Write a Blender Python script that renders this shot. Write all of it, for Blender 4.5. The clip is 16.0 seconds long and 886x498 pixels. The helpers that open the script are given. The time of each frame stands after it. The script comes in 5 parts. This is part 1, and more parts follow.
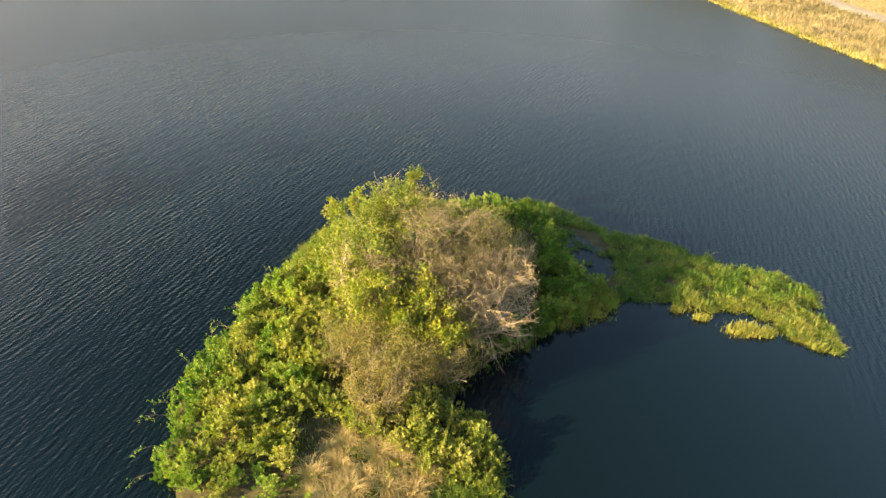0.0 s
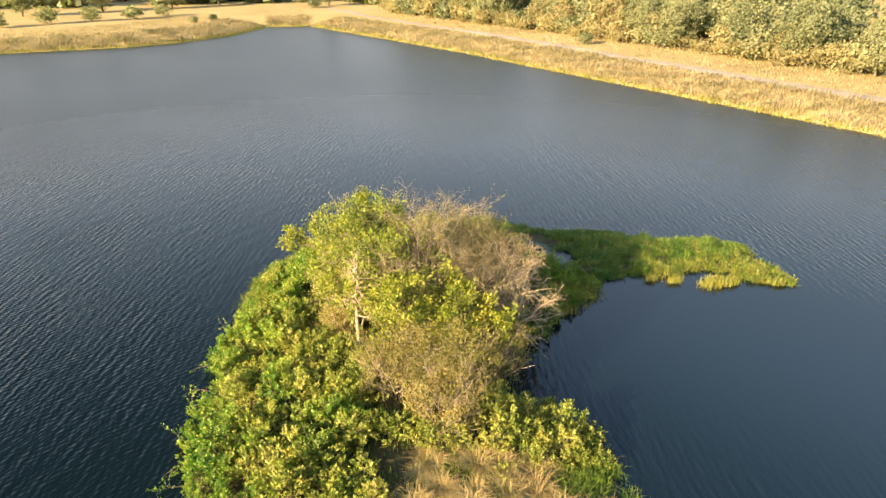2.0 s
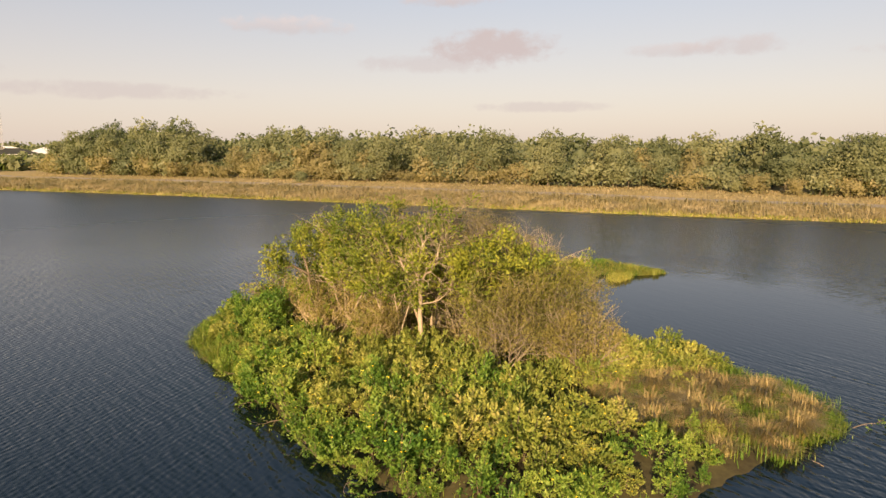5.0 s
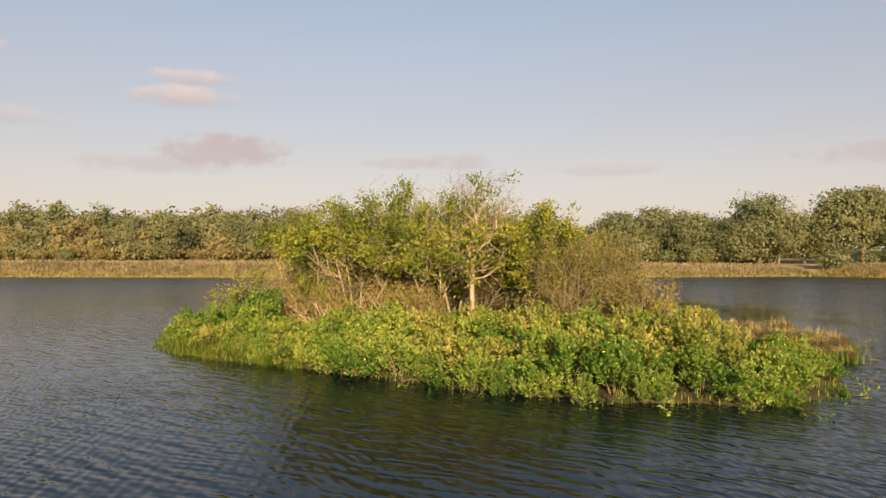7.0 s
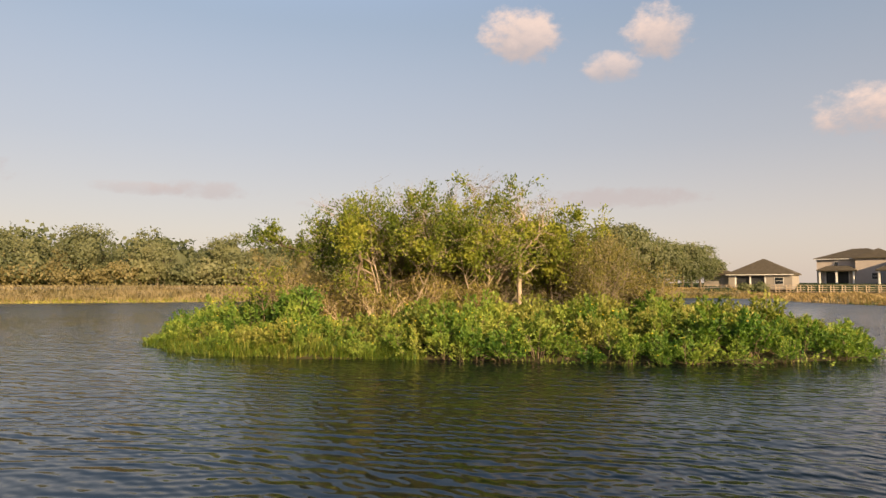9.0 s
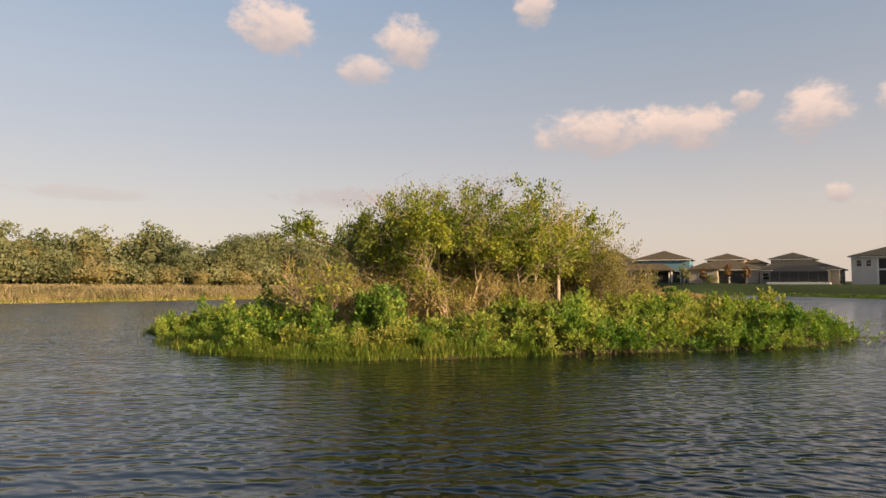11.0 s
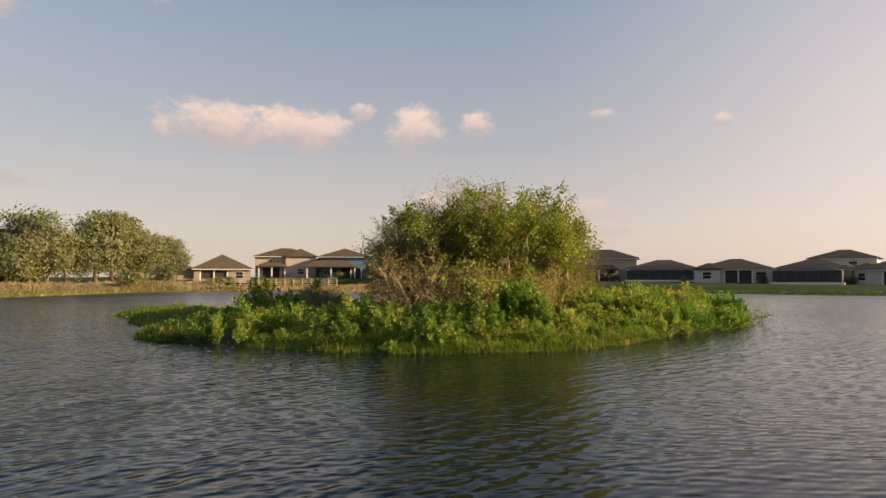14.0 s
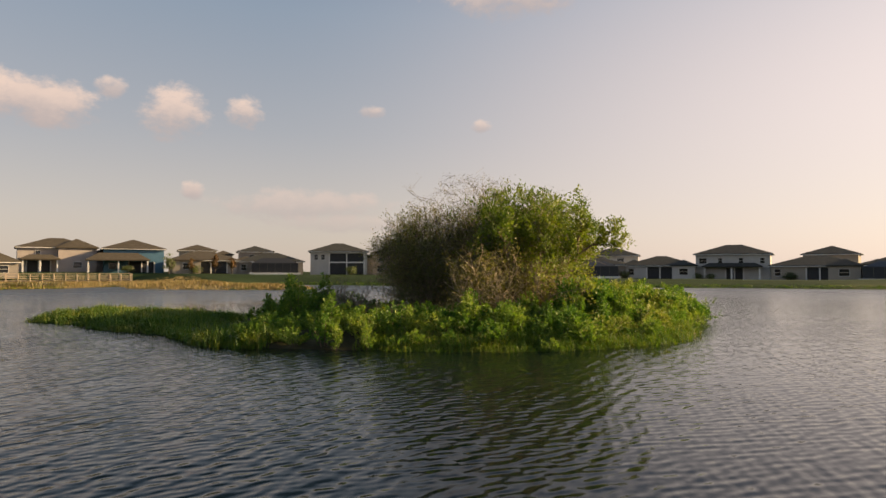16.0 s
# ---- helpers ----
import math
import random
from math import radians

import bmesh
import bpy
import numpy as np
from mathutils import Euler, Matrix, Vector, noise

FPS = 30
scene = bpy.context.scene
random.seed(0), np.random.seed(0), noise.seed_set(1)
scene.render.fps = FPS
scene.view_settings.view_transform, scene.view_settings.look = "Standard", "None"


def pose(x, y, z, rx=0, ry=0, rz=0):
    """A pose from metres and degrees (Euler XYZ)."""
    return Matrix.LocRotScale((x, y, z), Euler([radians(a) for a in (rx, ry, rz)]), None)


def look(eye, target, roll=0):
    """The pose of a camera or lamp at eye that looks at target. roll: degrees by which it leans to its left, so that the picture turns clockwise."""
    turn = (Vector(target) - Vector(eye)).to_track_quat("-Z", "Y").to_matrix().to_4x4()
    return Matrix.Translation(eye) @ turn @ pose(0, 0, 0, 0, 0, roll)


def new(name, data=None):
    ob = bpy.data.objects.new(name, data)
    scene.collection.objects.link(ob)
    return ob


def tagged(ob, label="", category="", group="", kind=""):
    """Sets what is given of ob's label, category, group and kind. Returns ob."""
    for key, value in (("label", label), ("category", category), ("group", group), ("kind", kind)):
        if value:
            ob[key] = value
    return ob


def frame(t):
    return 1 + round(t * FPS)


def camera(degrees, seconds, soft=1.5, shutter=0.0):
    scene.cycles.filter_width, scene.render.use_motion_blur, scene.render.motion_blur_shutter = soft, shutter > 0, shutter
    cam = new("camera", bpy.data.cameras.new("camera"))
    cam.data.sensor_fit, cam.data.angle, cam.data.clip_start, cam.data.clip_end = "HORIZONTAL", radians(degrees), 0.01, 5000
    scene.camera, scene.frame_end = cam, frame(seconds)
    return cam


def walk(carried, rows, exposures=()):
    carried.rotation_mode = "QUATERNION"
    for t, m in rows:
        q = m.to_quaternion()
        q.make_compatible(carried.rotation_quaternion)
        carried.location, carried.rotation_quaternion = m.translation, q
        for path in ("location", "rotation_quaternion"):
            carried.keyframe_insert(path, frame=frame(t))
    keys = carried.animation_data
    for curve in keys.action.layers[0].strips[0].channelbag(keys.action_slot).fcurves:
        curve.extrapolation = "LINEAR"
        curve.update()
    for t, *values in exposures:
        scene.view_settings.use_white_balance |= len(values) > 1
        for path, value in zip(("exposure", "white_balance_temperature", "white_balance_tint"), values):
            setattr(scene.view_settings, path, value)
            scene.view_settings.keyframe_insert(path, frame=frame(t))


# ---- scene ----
cam = camera(69.53, 16.0)
PATH = [
    (0, (4.227, -22.384, 19.415), (4.191, -14.024, 13.928), 0.0),
    (0.5, (1.952, -22.261, 18.247), (2.726, -13.749, 13.056), 0.0),
    (1, (-0.239, -21.965, 17.088), (1.357, -13.381, 12.212), 0.0),
    (1.5, (-2.428, -21.512, 15.991), (0.008, -12.948, 11.438), 0.0),
    (2, (-4.593, -20.897, 14.916), (-1.306, -12.445, 10.701), 0.0),
    (2.5, (-6.752, -20.146, 13.775), (-2.632, -11.880, 9.941), 0.0),
    (3, (-8.850, -19.153, 12.606), (-3.893, -11.174, 9.177), 0.0),
    (3.5, (-10.882, -17.966, 11.427), (-5.141, -10.350, 8.420), 0.0),
    (4, (-12.766, -16.549, 10.221), (-6.268, -9.398, 7.648), 0.0),
    (4.2, (-13.484, -15.930, 9.715), (-6.692, -8.988, 7.330), 0.0),
    (4.5, (-14.534, -14.937, 8.911), (-7.314, -8.341, 6.821), 0.0),
    (5, (-16.201, -13.098, 7.469), (-8.304, -7.170, 5.885), 0.0),
    (5.5, (-17.685, -11.034, 6.027), (-9.178, -5.891, 4.942), 0.0),
    (6, (-18.889, -8.779, 4.756), (-9.863, -4.519, 4.131), 0.0),
    (6.3, (-19.449, -7.365, 4.141), (-10.166, -3.664, 3.760), 0.0),
    (6.5, (-19.757, -6.413, 3.803), (-10.329, -3.088, 3.563), 0.0),
    (7, (-20.357, -4.075, 3.194), (-10.652, -1.661, 3.218), 0.0),
    (7.5, (-20.820, -1.793, 2.694), (-10.942, -0.255, 2.920), 0.0),
    (8, (-21.129, 0.448, 2.257), (-11.157, 1.087, 2.655), 0.0),
    (8.5, (-21.217, 2.898, 1.941), (-11.237, 2.570, 2.475), 0.0),
    (9, (-21.022, 5.465, 1.947), (-11.128, 4.123, 2.494), 0.0),
    (9.5, (-20.615, 7.940, 1.988), (-10.892, 5.660, 2.509), 0.0),
    (10, (-19.961, 10.405, 1.985), (-10.502, 7.202, 2.510), 0.0),
    (10.2, (-19.612, 11.393, 1.967), (-10.287, 7.821, 2.492), 0.0),
    (10.5, (-19.024, 12.836, 1.947), (-9.925, 8.722, 2.471), 0.0),
    (11, (-17.901, 15.082, 1.944), (-9.243, 10.106, 2.462), 0.0),
    (11.5, (-16.603, 17.155, 1.962), (-8.462, 11.370, 2.470), 0.0),
    (12, (-15.113, 19.130, 1.968), (-7.571, 12.583, 2.461), 0.0),
    (12.3, (-14.126, 20.298, 1.954), (-6.982, 13.317, 2.439), 0.0),
    (12.5, (-13.433, 21.070, 1.939), (-6.571, 13.811, 2.420), 0.0),
    (13, (-11.613, 22.929, 1.906), (-5.500, 15.030, 2.393), 0.0),
    (13.5, (-9.655, 24.583, 1.895), (-4.301, 16.151, 2.372), 0.0),
    (14, (-7.537, 25.999, 1.914), (-2.987, 17.106, 2.370), 0.0),
    (14.5, (-5.256, 27.092, 1.944), (-1.525, 17.825, 2.375), 0.0),
    (15, (-2.853, 27.856, 1.974), (0.017, 18.285, 2.378), 0.0),
    (15.5, (-0.440, 28.417, 1.966), (1.578, 18.631, 2.374), 0.0),
    (16, (1.972, 28.869, 2.045), (3.127, 18.942, 2.407), 0.0),
]
walk(cam, [(t, look(eye, target, roll)) for t, eye, target, roll in PATH],
     [(0.0, 1.98, 7100, 0), (2.0, 1.95, 6850, 5), (3.0, 1.74, 6750, 9), (3.5, 1.48, 7000, 9), (4.0, 1.15, 7000, 10), (6.5, 0.62, 7000, 10), (9.0, 0.58, 7000, 10), (13.0, 0.58, 7100, 10), (16.0, 0.42, 7000, 8)])
# ---- world, sun, exposure ----
SUN_AZ, SUN_EL = 249.0, 18.0
world = bpy.data.worlds.new("world")
scene.world = world
world.use_nodes = True


class Nodes:
    """Short-hand for building node trees."""

    def __init__(self, tree):
        self.t = tree

    def add(self, kind, **sets):
        n = self.t.nodes.new(kind)
        for key, value in sets.items():
            if key == "op":
                n.operation = value
            elif key == "blend":
                n.data_type, n.blend_type = "RGBA", value
            elif key == "clamp":
                n.use_clamp = value
        return n

    def put(self, socket, value):
        if isinstance(value, bpy.types.NodeSocket):
            self.t.links.new(value, socket)
        elif value is not None:
            socket.default_value = value

    def math(self, op, a, b=None, c=None, clamp=False):
        n = self.add("ShaderNodeMath", op=op, clamp=clamp)
        for s, v in zip(n.inputs, (a, b, c)):
            self.put(s, v)
        return n.outputs[0]

    def dot(self, a, b):
        n = self.add("ShaderNodeVectorMath", op="DOT_PRODUCT")
        self.put(n.inputs[0], a)
        self.put(n.inputs[1], b)
        return n.outputs["Value"]

    def mix(self, fac, a, b, blend="MIX"):
        n = self.add("ShaderNodeMix", blend=blend)
        self.put(n.inputs[0], fac)
        self.put(n.inputs[6], a if isinstance(a, bpy.types.NodeSocket) else (*a, 1))
        self.put(n.inputs[7], b if isinstance(b, bpy.types.NodeSocket) else (*b, 1))
        return n.outputs[2]

    def noise(self, vec, scale, detail=3.0, rough=0.5):
        n = self.add("ShaderNodeTexNoise")
        self.put(n.inputs["Vector"], vec)
        n.inputs["Scale"].default_value, n.inputs["Detail"].default_value = scale, detail
        n.inputs["Roughness"].default_value = rough
        return n.outputs[0]

    def ramp(self, fac, stops):
        n = self.add("ShaderNodeValToRGB")
        self.put(n.inputs[0], fac)
        e = n.color_ramp.elements
        while len(e) < len(stops):
            e.new(0.5)
        for el, (p, c) in zip(e, stops):
            el.position, el.color = p, (*c, 1)
        return n.outputs[0]

    def smooth(self, x, lo, hi):
        n = self.add("ShaderNodeMapRange")
        n.interpolation_type = "SMOOTHSTEP"
        self.put(n.inputs[0], x)
        n.inputs[1].default_value, n.inputs[2].default_value = lo, hi
        return n.outputs[0]

    def stretch(self, vec, scale, turn=0.0):
        n = self.add("ShaderNodeMapping")
        self.put(n.inputs["Vector"], vec)
        n.inputs["Scale"].default_value = scale
        n.inputs["Rotation"].default_value = (0, 0, radians(turn))
        return n.outputs[0]


def make_world():
    k = Nodes(world.node_tree)
    bg = world.node_tree.nodes["Background"]
    sky = k.add("ShaderNodeTexSky")
    sky.sky_type, sky.sun_disc = "NISHITA", False
    sky.sun_elevation, sky.sun_rotation = radians(SUN_EL), radians(SUN_AZ)
    sky.air_density, sky.dust_density, sky.ozone_density = 1.0, 1.6, 1.5
    way = k.add("ShaderNodeTexCoord").outputs["Generated"]
    part_ = k.add("ShaderNodeSeparateXYZ")
    k.put(part_.inputs[0], way)
    up = part_.outputs[2]
    sa = radians(SUN_AZ)
    near_sun = k.dot(way, (math.sin(sa), math.cos(sa), 0.12))
    # thin evening haze: rose low down, blue-grey above, warm towards the sun
    haze = k.ramp(k.math("MAXIMUM", up, 0.0), HAZE)
    low_sky = k.math("SUBTRACT", 1.0, k.smooth(up, 0.18, 0.7))
    haze = k.mix(k.math("MULTIPLY", k.smooth(near_sun, 0.0, 0.88), low_sky), haze, HAZE_SUN)
    base = k.mix(1.0, sky.outputs[0], (SKY_GAIN,) * 3, "MULTIPLY")
    base = k.mix(HAZE_MIX, base, haze)
    # the clear sky is palest towards and away from the sun, deepest a quarter turn from it
    turn = k.math("DIVIDE", k.math("MULTIPLY", near_sun, near_sun), k.math("MAXIMUM", k.math("SUBTRACT", 1.02, k.math("MULTIPLY", up, up)), 0.3))
    low_part = k.math("MULTIPLY", k.smooth(up, 0.05, 0.35), k.math("SUBTRACT", k.math("MULTIPLY", turn, 0.20), 0.05))
    high_part = k.math("MULTIPLY", k.smooth(up, 0.37, 0.58), k.math("SUBTRACT", k.math("MULTIPLY", turn, 1.7), 0.62))
    side = k.math("ADD", low_part, high_part)
    milky = k.add("ShaderNodeCombineColor")
    for c in range(3):
        k.put(milky.inputs[c], k.math("ADD", 1.0, side))
    base = k.mix(1.0, base, milky.outputs[0], "MULTIPLY")
    # clouds: azimuth, elevation, half width, half height (degrees), thickness, greyness
    warp = k.noise(k.stretch(way, (1, 1, 1.7)), 24, 5, 0.62)
    fine = k.noise(k.stretch(way, (1, 1, 1.4)), 60, 4, 0.6)
    rough = k.math("ADD", k.math("MULTIPLY", k.math("SUBTRACT", warp, 0.5), 2.6), k.math("MULTIPLY", k.math("SUBTRACT", fine, 0.5), 1.0))
    for az, el, sx, sy, dense, grey in CLOUDS:
        a, e = radians(az), radians(el)
        c = (math.sin(a) * math.cos(e), math.cos(a) * math.cos(e), math.sin(e))
        r = (math.cos(a), -math.sin(a), 0)
        u = (-math.sin(a) * math.sin(e), -math.cos(a) * math.sin(e), math.cos(e))
        p = k.math("DIVIDE", k.dot(way, r), math.sin(radians(sx)))
        q = k.math("DIVIDE", k.dot(way, u), math.sin(radians(sy)))
        rad = k.math("ADD", k.math("MULTIPLY", p, p), k.math("MULTIPLY", q, q))
        body = k.math("ADD", k.math("SUBTRACT", 1.0, rad), rough)
        mask = k.math("MULTIPLY", k.smooth(body, -0.25, 0.95), dense)
        mask = k.math("MULTIPLY", mask, k.smooth(k.dot(way, c), 0.0, 0.3))
        lit = k.smooth(k.math("ADD", q, k.math("MULTIPLY", rough, 0.45)), -0.75, 0.85)
        top = tuple(x * (1 - grey) + y * grey for x, y in zip(CLOUD_LIT, CLOUD_GREY))
        base = k.mix(mask, base, k.mix(lit, CLOUD_GREY, top))
    k.put(bg.inputs[0], base)
    bg.inputs[1].default_value = 1.0


SKY_GAIN, HAZE_MIX = 0.085, 0.72
HAZE = [(0.0, (0.55, 0.46, 0.42)), (0.08, (0.51, 0.443, 0.427)), (0.21, (0.37, 0.37, 0.415)), (0.38, (0.255, 0.312, 0.41)), (0.48, (0.20, 0.275, 0.42)), (0.64, (0.125, 0.20, 0.34)), (1.0, (0.05, 0.085, 0.16))]
HAZE_SUN = (0.735, 0.605, 0.59)
CLOUD_LIT, CLOUD_GREY = (0.64, 0.50, 0.45), (0.38, 0.33, 0.34)
CLOUDS = [
    (104.9, 21.4, 3.4, 2.4, 0.9, 0.0), (116.7, 20.8, 2.7, 2.1, 0.9, 0.0), (112.8, 18.4, 2.5, 1.3, 0.75, 0.1),
    (128.2, 23.6, 1.8, 1.8, 0.9, 0.0), (133.5, 12.9, 5.0, 2.1, 0.95, 0.05), (140.5, 12.9, 4.6, 2.1, 0.95, 0.05),
    (150.3, 13.0, 2.6, 2.3, 0.9, 0.0), (145.7, 14.6, 1.3, 0.9, 0.8, 0.0), (156.0, 13.4, 1.6, 1.4, 0.85, 0.0),
    (166.9, 14.1, 1.2, 0.6, 0.7, 0.0), (176.7, 12.9, 1.0, 0.6, 0.7, 0.0), (179.2, 24.2, 6.0, 2.6, 0.8, 0.0),
    (161.0, 5.8, 7.5, 1.6, 0.55, 0.3), (151.8, 6.9, 0.9, 0.9, 0.85, 0.0), (164.5, 4.3, 6.0, 0.9, 0.4, 0.4),
    (113.0, 7.4, 7.5, 1.0, 0.6, 1.0), (77.4, 7.9, 4.5, 0.8, 0.55, 0.9), (57.4, 8.4, 5.6, 1.6, 0.95, 1.0),
    (54.0, 12.6, 4.5, 1.0, 0.75, 0.3), (54.8, 14.2, 3.6, 0.7, 0.6, 0.2), (38.3, 15.0, 3.0, 1.6, 0.8, 0.1), (40.0, 10.0, 5.0, 0.9, 0.5, 0.4),
    (26.3, 4.4, 9.0, 0.7, 0.5, 1.0), (52.3, 7.0, 7.0, 0.8, 0.45, 1.0), (61.7, 3.4, 6.0, 0.5, 0.45, 1.0),
    (72.0, 7.8, 4.0, 0.6, 0.45, 0.8), (14.0, 5.6, 6.0, 0.6, 0.45, 1.0), (90.0, 7.0, 5.0, 0.6, 0.4, 0.8),
]
make_world()
sun = new("sun", bpy.data.lights.new("sun", "SUN"))
sun.data.energy, sun.data.angle, sun.data.color = 7.5, radians(0.6), (1.0, 0.74, 0.44)
sun.matrix_world = look((math.sin(radians(SUN_AZ)) * 100, math.cos(radians(SUN_AZ)) * 100, math.tan(radians(SUN_EL)) * 100), (0, 0, 0))


# ---- materials ----
def material(name):
    m = bpy.data.materials.new(name)
    m.use_nodes = True
    return m, Nodes(m.node_tree), m.node_tree.nodes["Principled BSDF"]


def surface(name, stops, scale, rough=0.85, bump=0.3, fine=6.0, spread=0.12, metal=0.0):
    """A mottled surface: two scales of noise through a ramp, a shift for each object, and fine relief."""
    m, k, b = material(name)
    where = k.add("ShaderNodeTexCoord").outputs["Object"]
    big, small = k.noise(where, scale, 4), k.noise(where, scale * fine, 5, 0.65)
    f = k.math("ADD", k.math("MULTIPLY", big, 0.6), k.math("MULTIPLY", small, 0.4))
    f = k.math("ADD", f, k.math("MULTIPLY", k.math("SUBTRACT", k.add("ShaderNodeObjectInfo").outputs["Random"], 0.5), spread))
    k.put(b.inputs["Base Color"], k.ramp(f, stops))
    b.inputs["Roughness"].default_value, b.inputs["Metallic"].default_value = rough, metal
    b.inputs["Specular IOR Level"].default_value = 0.5 if rough < 0.7 else 0.12
    n = k.add("ShaderNodeBump")
    n.inputs["Strength"].default_value, n.inputs["Distance"].default_value = bump, 0.05
    k.put(n.inputs["Height"], small)
    k.put(b.inputs["Normal"], n.outputs[0])
    return m


def foliage(name, stops, through_=0.35, rough=0.55, patch=0.5, amount=0.35, leaf=0.62):
    """Leaves or blades: a colour for each one, drifting in patches over the ground, with light passing through."""
    m, k, b = material(name)
    geo = k.add("ShaderNodeNewGeometry")
    info = k.add("ShaderNodeObjectInfo").outputs["Random"]
    f = k.math("ADD", k.math("MULTIPLY", geo.outputs["Random Per Island"], leaf), k.math("MULTIPLY", info, 0.3))
    f = k.math("ADD", f, k.math("MULTIPLY", k.math("SUBTRACT", k.noise(geo.outputs["Position"], patch, 2), 0.46), amount * 3))
    col = k.ramp(f, stops)
    k.put(b.inputs["Base Color"], col)
    b.inputs["Roughness"].default_value = rough
    b.inputs["Specular IOR Level"].default_value = 0.3
    tr = k.add("ShaderNodeBsdfTranslucent")
    k.put(tr.inputs[0], k.mix(1.0, col, (0.80, 1.0, 0.38), "MULTIPLY"))
    mx = k.add("ShaderNodeMixShader")
    mx.inputs[0].default_value = through_
    k.put(mx.inputs[1], b.outputs[0])
    k.put(mx.inputs[2], tr.outputs[0])
    k.put(m.node_tree.nodes["Material Output"].inputs[0], mx.outputs[0])
    return m


LEE, RIPPLE = (15.0, -5.5), 0.031


def water_material():
    """Murky pond water under short wind waves: many crossing trains of ripples, stronger in the gusts."""
    m, k, b = material("pond_water")
    where = k.add("ShaderNodeNewGeometry").outputs["Position"]
    b.inputs["Base Color"].default_value = (0.0016, 0.0050, 0.0068, 1)
    b.inputs["IOR"].default_value = 1.33
    wander = k.math("MULTIPLY", k.noise(where, 0.55, 2), 9.0)
    wander2 = k.math("MULTIPLY", k.noise(where, 0.9, 2), 8.0)
    r = np.random.default_rng(4)
    sx = sy = None
    for i in range(18):
        size = 0.13 * (0.46 / 0.13) ** r.random()
        a = radians(-27) + r.normal() * 0.45
        n = 2 * math.pi / size
        phase = k.math("ADD", k.dot(where, (math.cos(a) * n, math.sin(a) * n, 0.0)), wander if i % 2 else wander2)
        c = k.math("SINE", k.math("ADD", phase, r.random() * 6.28))
        px_, py_ = k.math("MULTIPLY", c, RIPPLE * math.cos(a)), k.math("MULTIPLY", c, RIPPLE * math.sin(a))
        sx, sy = (px_, py_) if sx is None else (k.math("ADD", sx, px_), k.math("ADD", sy, py_))
    fine_x = k.math("SUBTRACT", k.noise(k.stretch(where, (2.0, 1.0, 1.0), -24), 4.5, 3, 0.6), 0.5)
    fine_y = k.math("SUBTRACT", k.noise(k.stretch(where, (1.6, 1.2, 1.0), 40), 5.5, 3, 0.6), 0.5)
    gust = k.smooth(k.noise(where, 0.07, 2), 0.3, 0.65)
    off = k.add("ShaderNodeVectorMath", op="DISTANCE")
    k.put(off.inputs[0], where)
    off.inputs[1].default_value = (*LEE, 0.0)
    # the lee of the island lies calm, the open pond is ruffled
    calm = k.smooth(off.outputs["Value"], 5.0, 14.0)
    open_ = k.add("ShaderNodeVectorMath", op="LENGTH")
    k.put(open_.inputs[0], where)
    far_ = k.smooth(open_.outputs["Value"], 12.0, 66.0)
    chop = k.math("ADD", k.math("MULTIPLY", far_, 0.19), k.math("MULTIPLY", calm, 0.05))
    k.put(b.inputs["Roughness"], k.math("ADD", chop, 0.06))
    power = k.math("MULTIPLY", k.math("ADD", 0.6, k.math("MULTIPLY", gust, 0.5)), k.math("ADD", 0.10, k.math("MULTIPLY", calm, 0.90)))
    power = k.math("MULTIPLY", power, k.math("ADD", 1.0, k.math("MULTIPLY", far_, 0.3)))
    sx = k.math("MULTIPLY", k.math("ADD", sx, k.math("MULTIPLY", fine_x, 0.20)), power)
    sy = k.math("MULTIPLY", k.math("ADD", sy, k.math("MULTIPLY", fine_y, 0.15)), power)
    tilt = k.add("ShaderNodeCombineXYZ")
    k.put(tilt.inputs[0], sx)
    k.put(tilt.inputs[1], sy)
    facing_ = k.add("ShaderNodeVectorMath", op="ADD")
    k.put(facing_.inputs[0], k.add("ShaderNodeNewGeometry").outputs["Normal"])
    k.put(facing_.inputs[1], tilt.outputs[0])
    level = k.add("ShaderNodeVectorMath", op="NORMALIZE")
    k.put(level.inputs[0], facing_.outputs[0])
    k.put(b.inputs["Normal"], level.outputs[0])
    return m


def ground_material():
    m, k, b = material("bank_ground")
    where = k.add("ShaderNodeNewGeometry").outputs["Position"]
    sep = k.add("ShaderNodeSeparateXYZ")
    k.put(sep.inputs[0], where)
    patch, fine = k.noise(where, 0.06, 4), k.noise(where, 1.6, 5, 0.65)
    f = k.math("ADD", k.math("MULTIPLY", patch, 0.55), k.math("MULTIPLY", fine, 0.45))
    dry = k.ramp(f, [(0.3, (0.20, 0.155, 0.07)), (0.5, (0.31, 0.24, 0.115)), (0.72, (0.38, 0.295, 0.155))])
    lawn = k.ramp(f, [(0.3, (0.020, 0.034, 0.012)), (0.55, (0.033, 0.050, 0.018)), (0.75, (0.060, 0.070, 0.028))])
    south = k.smooth(k.math("ADD", sep.outputs[1], k.math("MULTIPLY", patch, 14)), -48, -34)
    k.put(b.inputs["Base Color"], k.mix(south, lawn, dry))
    b.inputs["Roughness"].default_value, b.inputs["Specular IOR Level"].default_value = 0.95, 0.05
    n = k.add("ShaderNodeBump")
    n.inputs["Strength"].default_value, n.inputs["Distance"].default_value = 0.8, 0.15
    k.put(n.inputs["Height"], fine)
    k.put(b.inputs["Normal"], n.outputs[0])
    return m


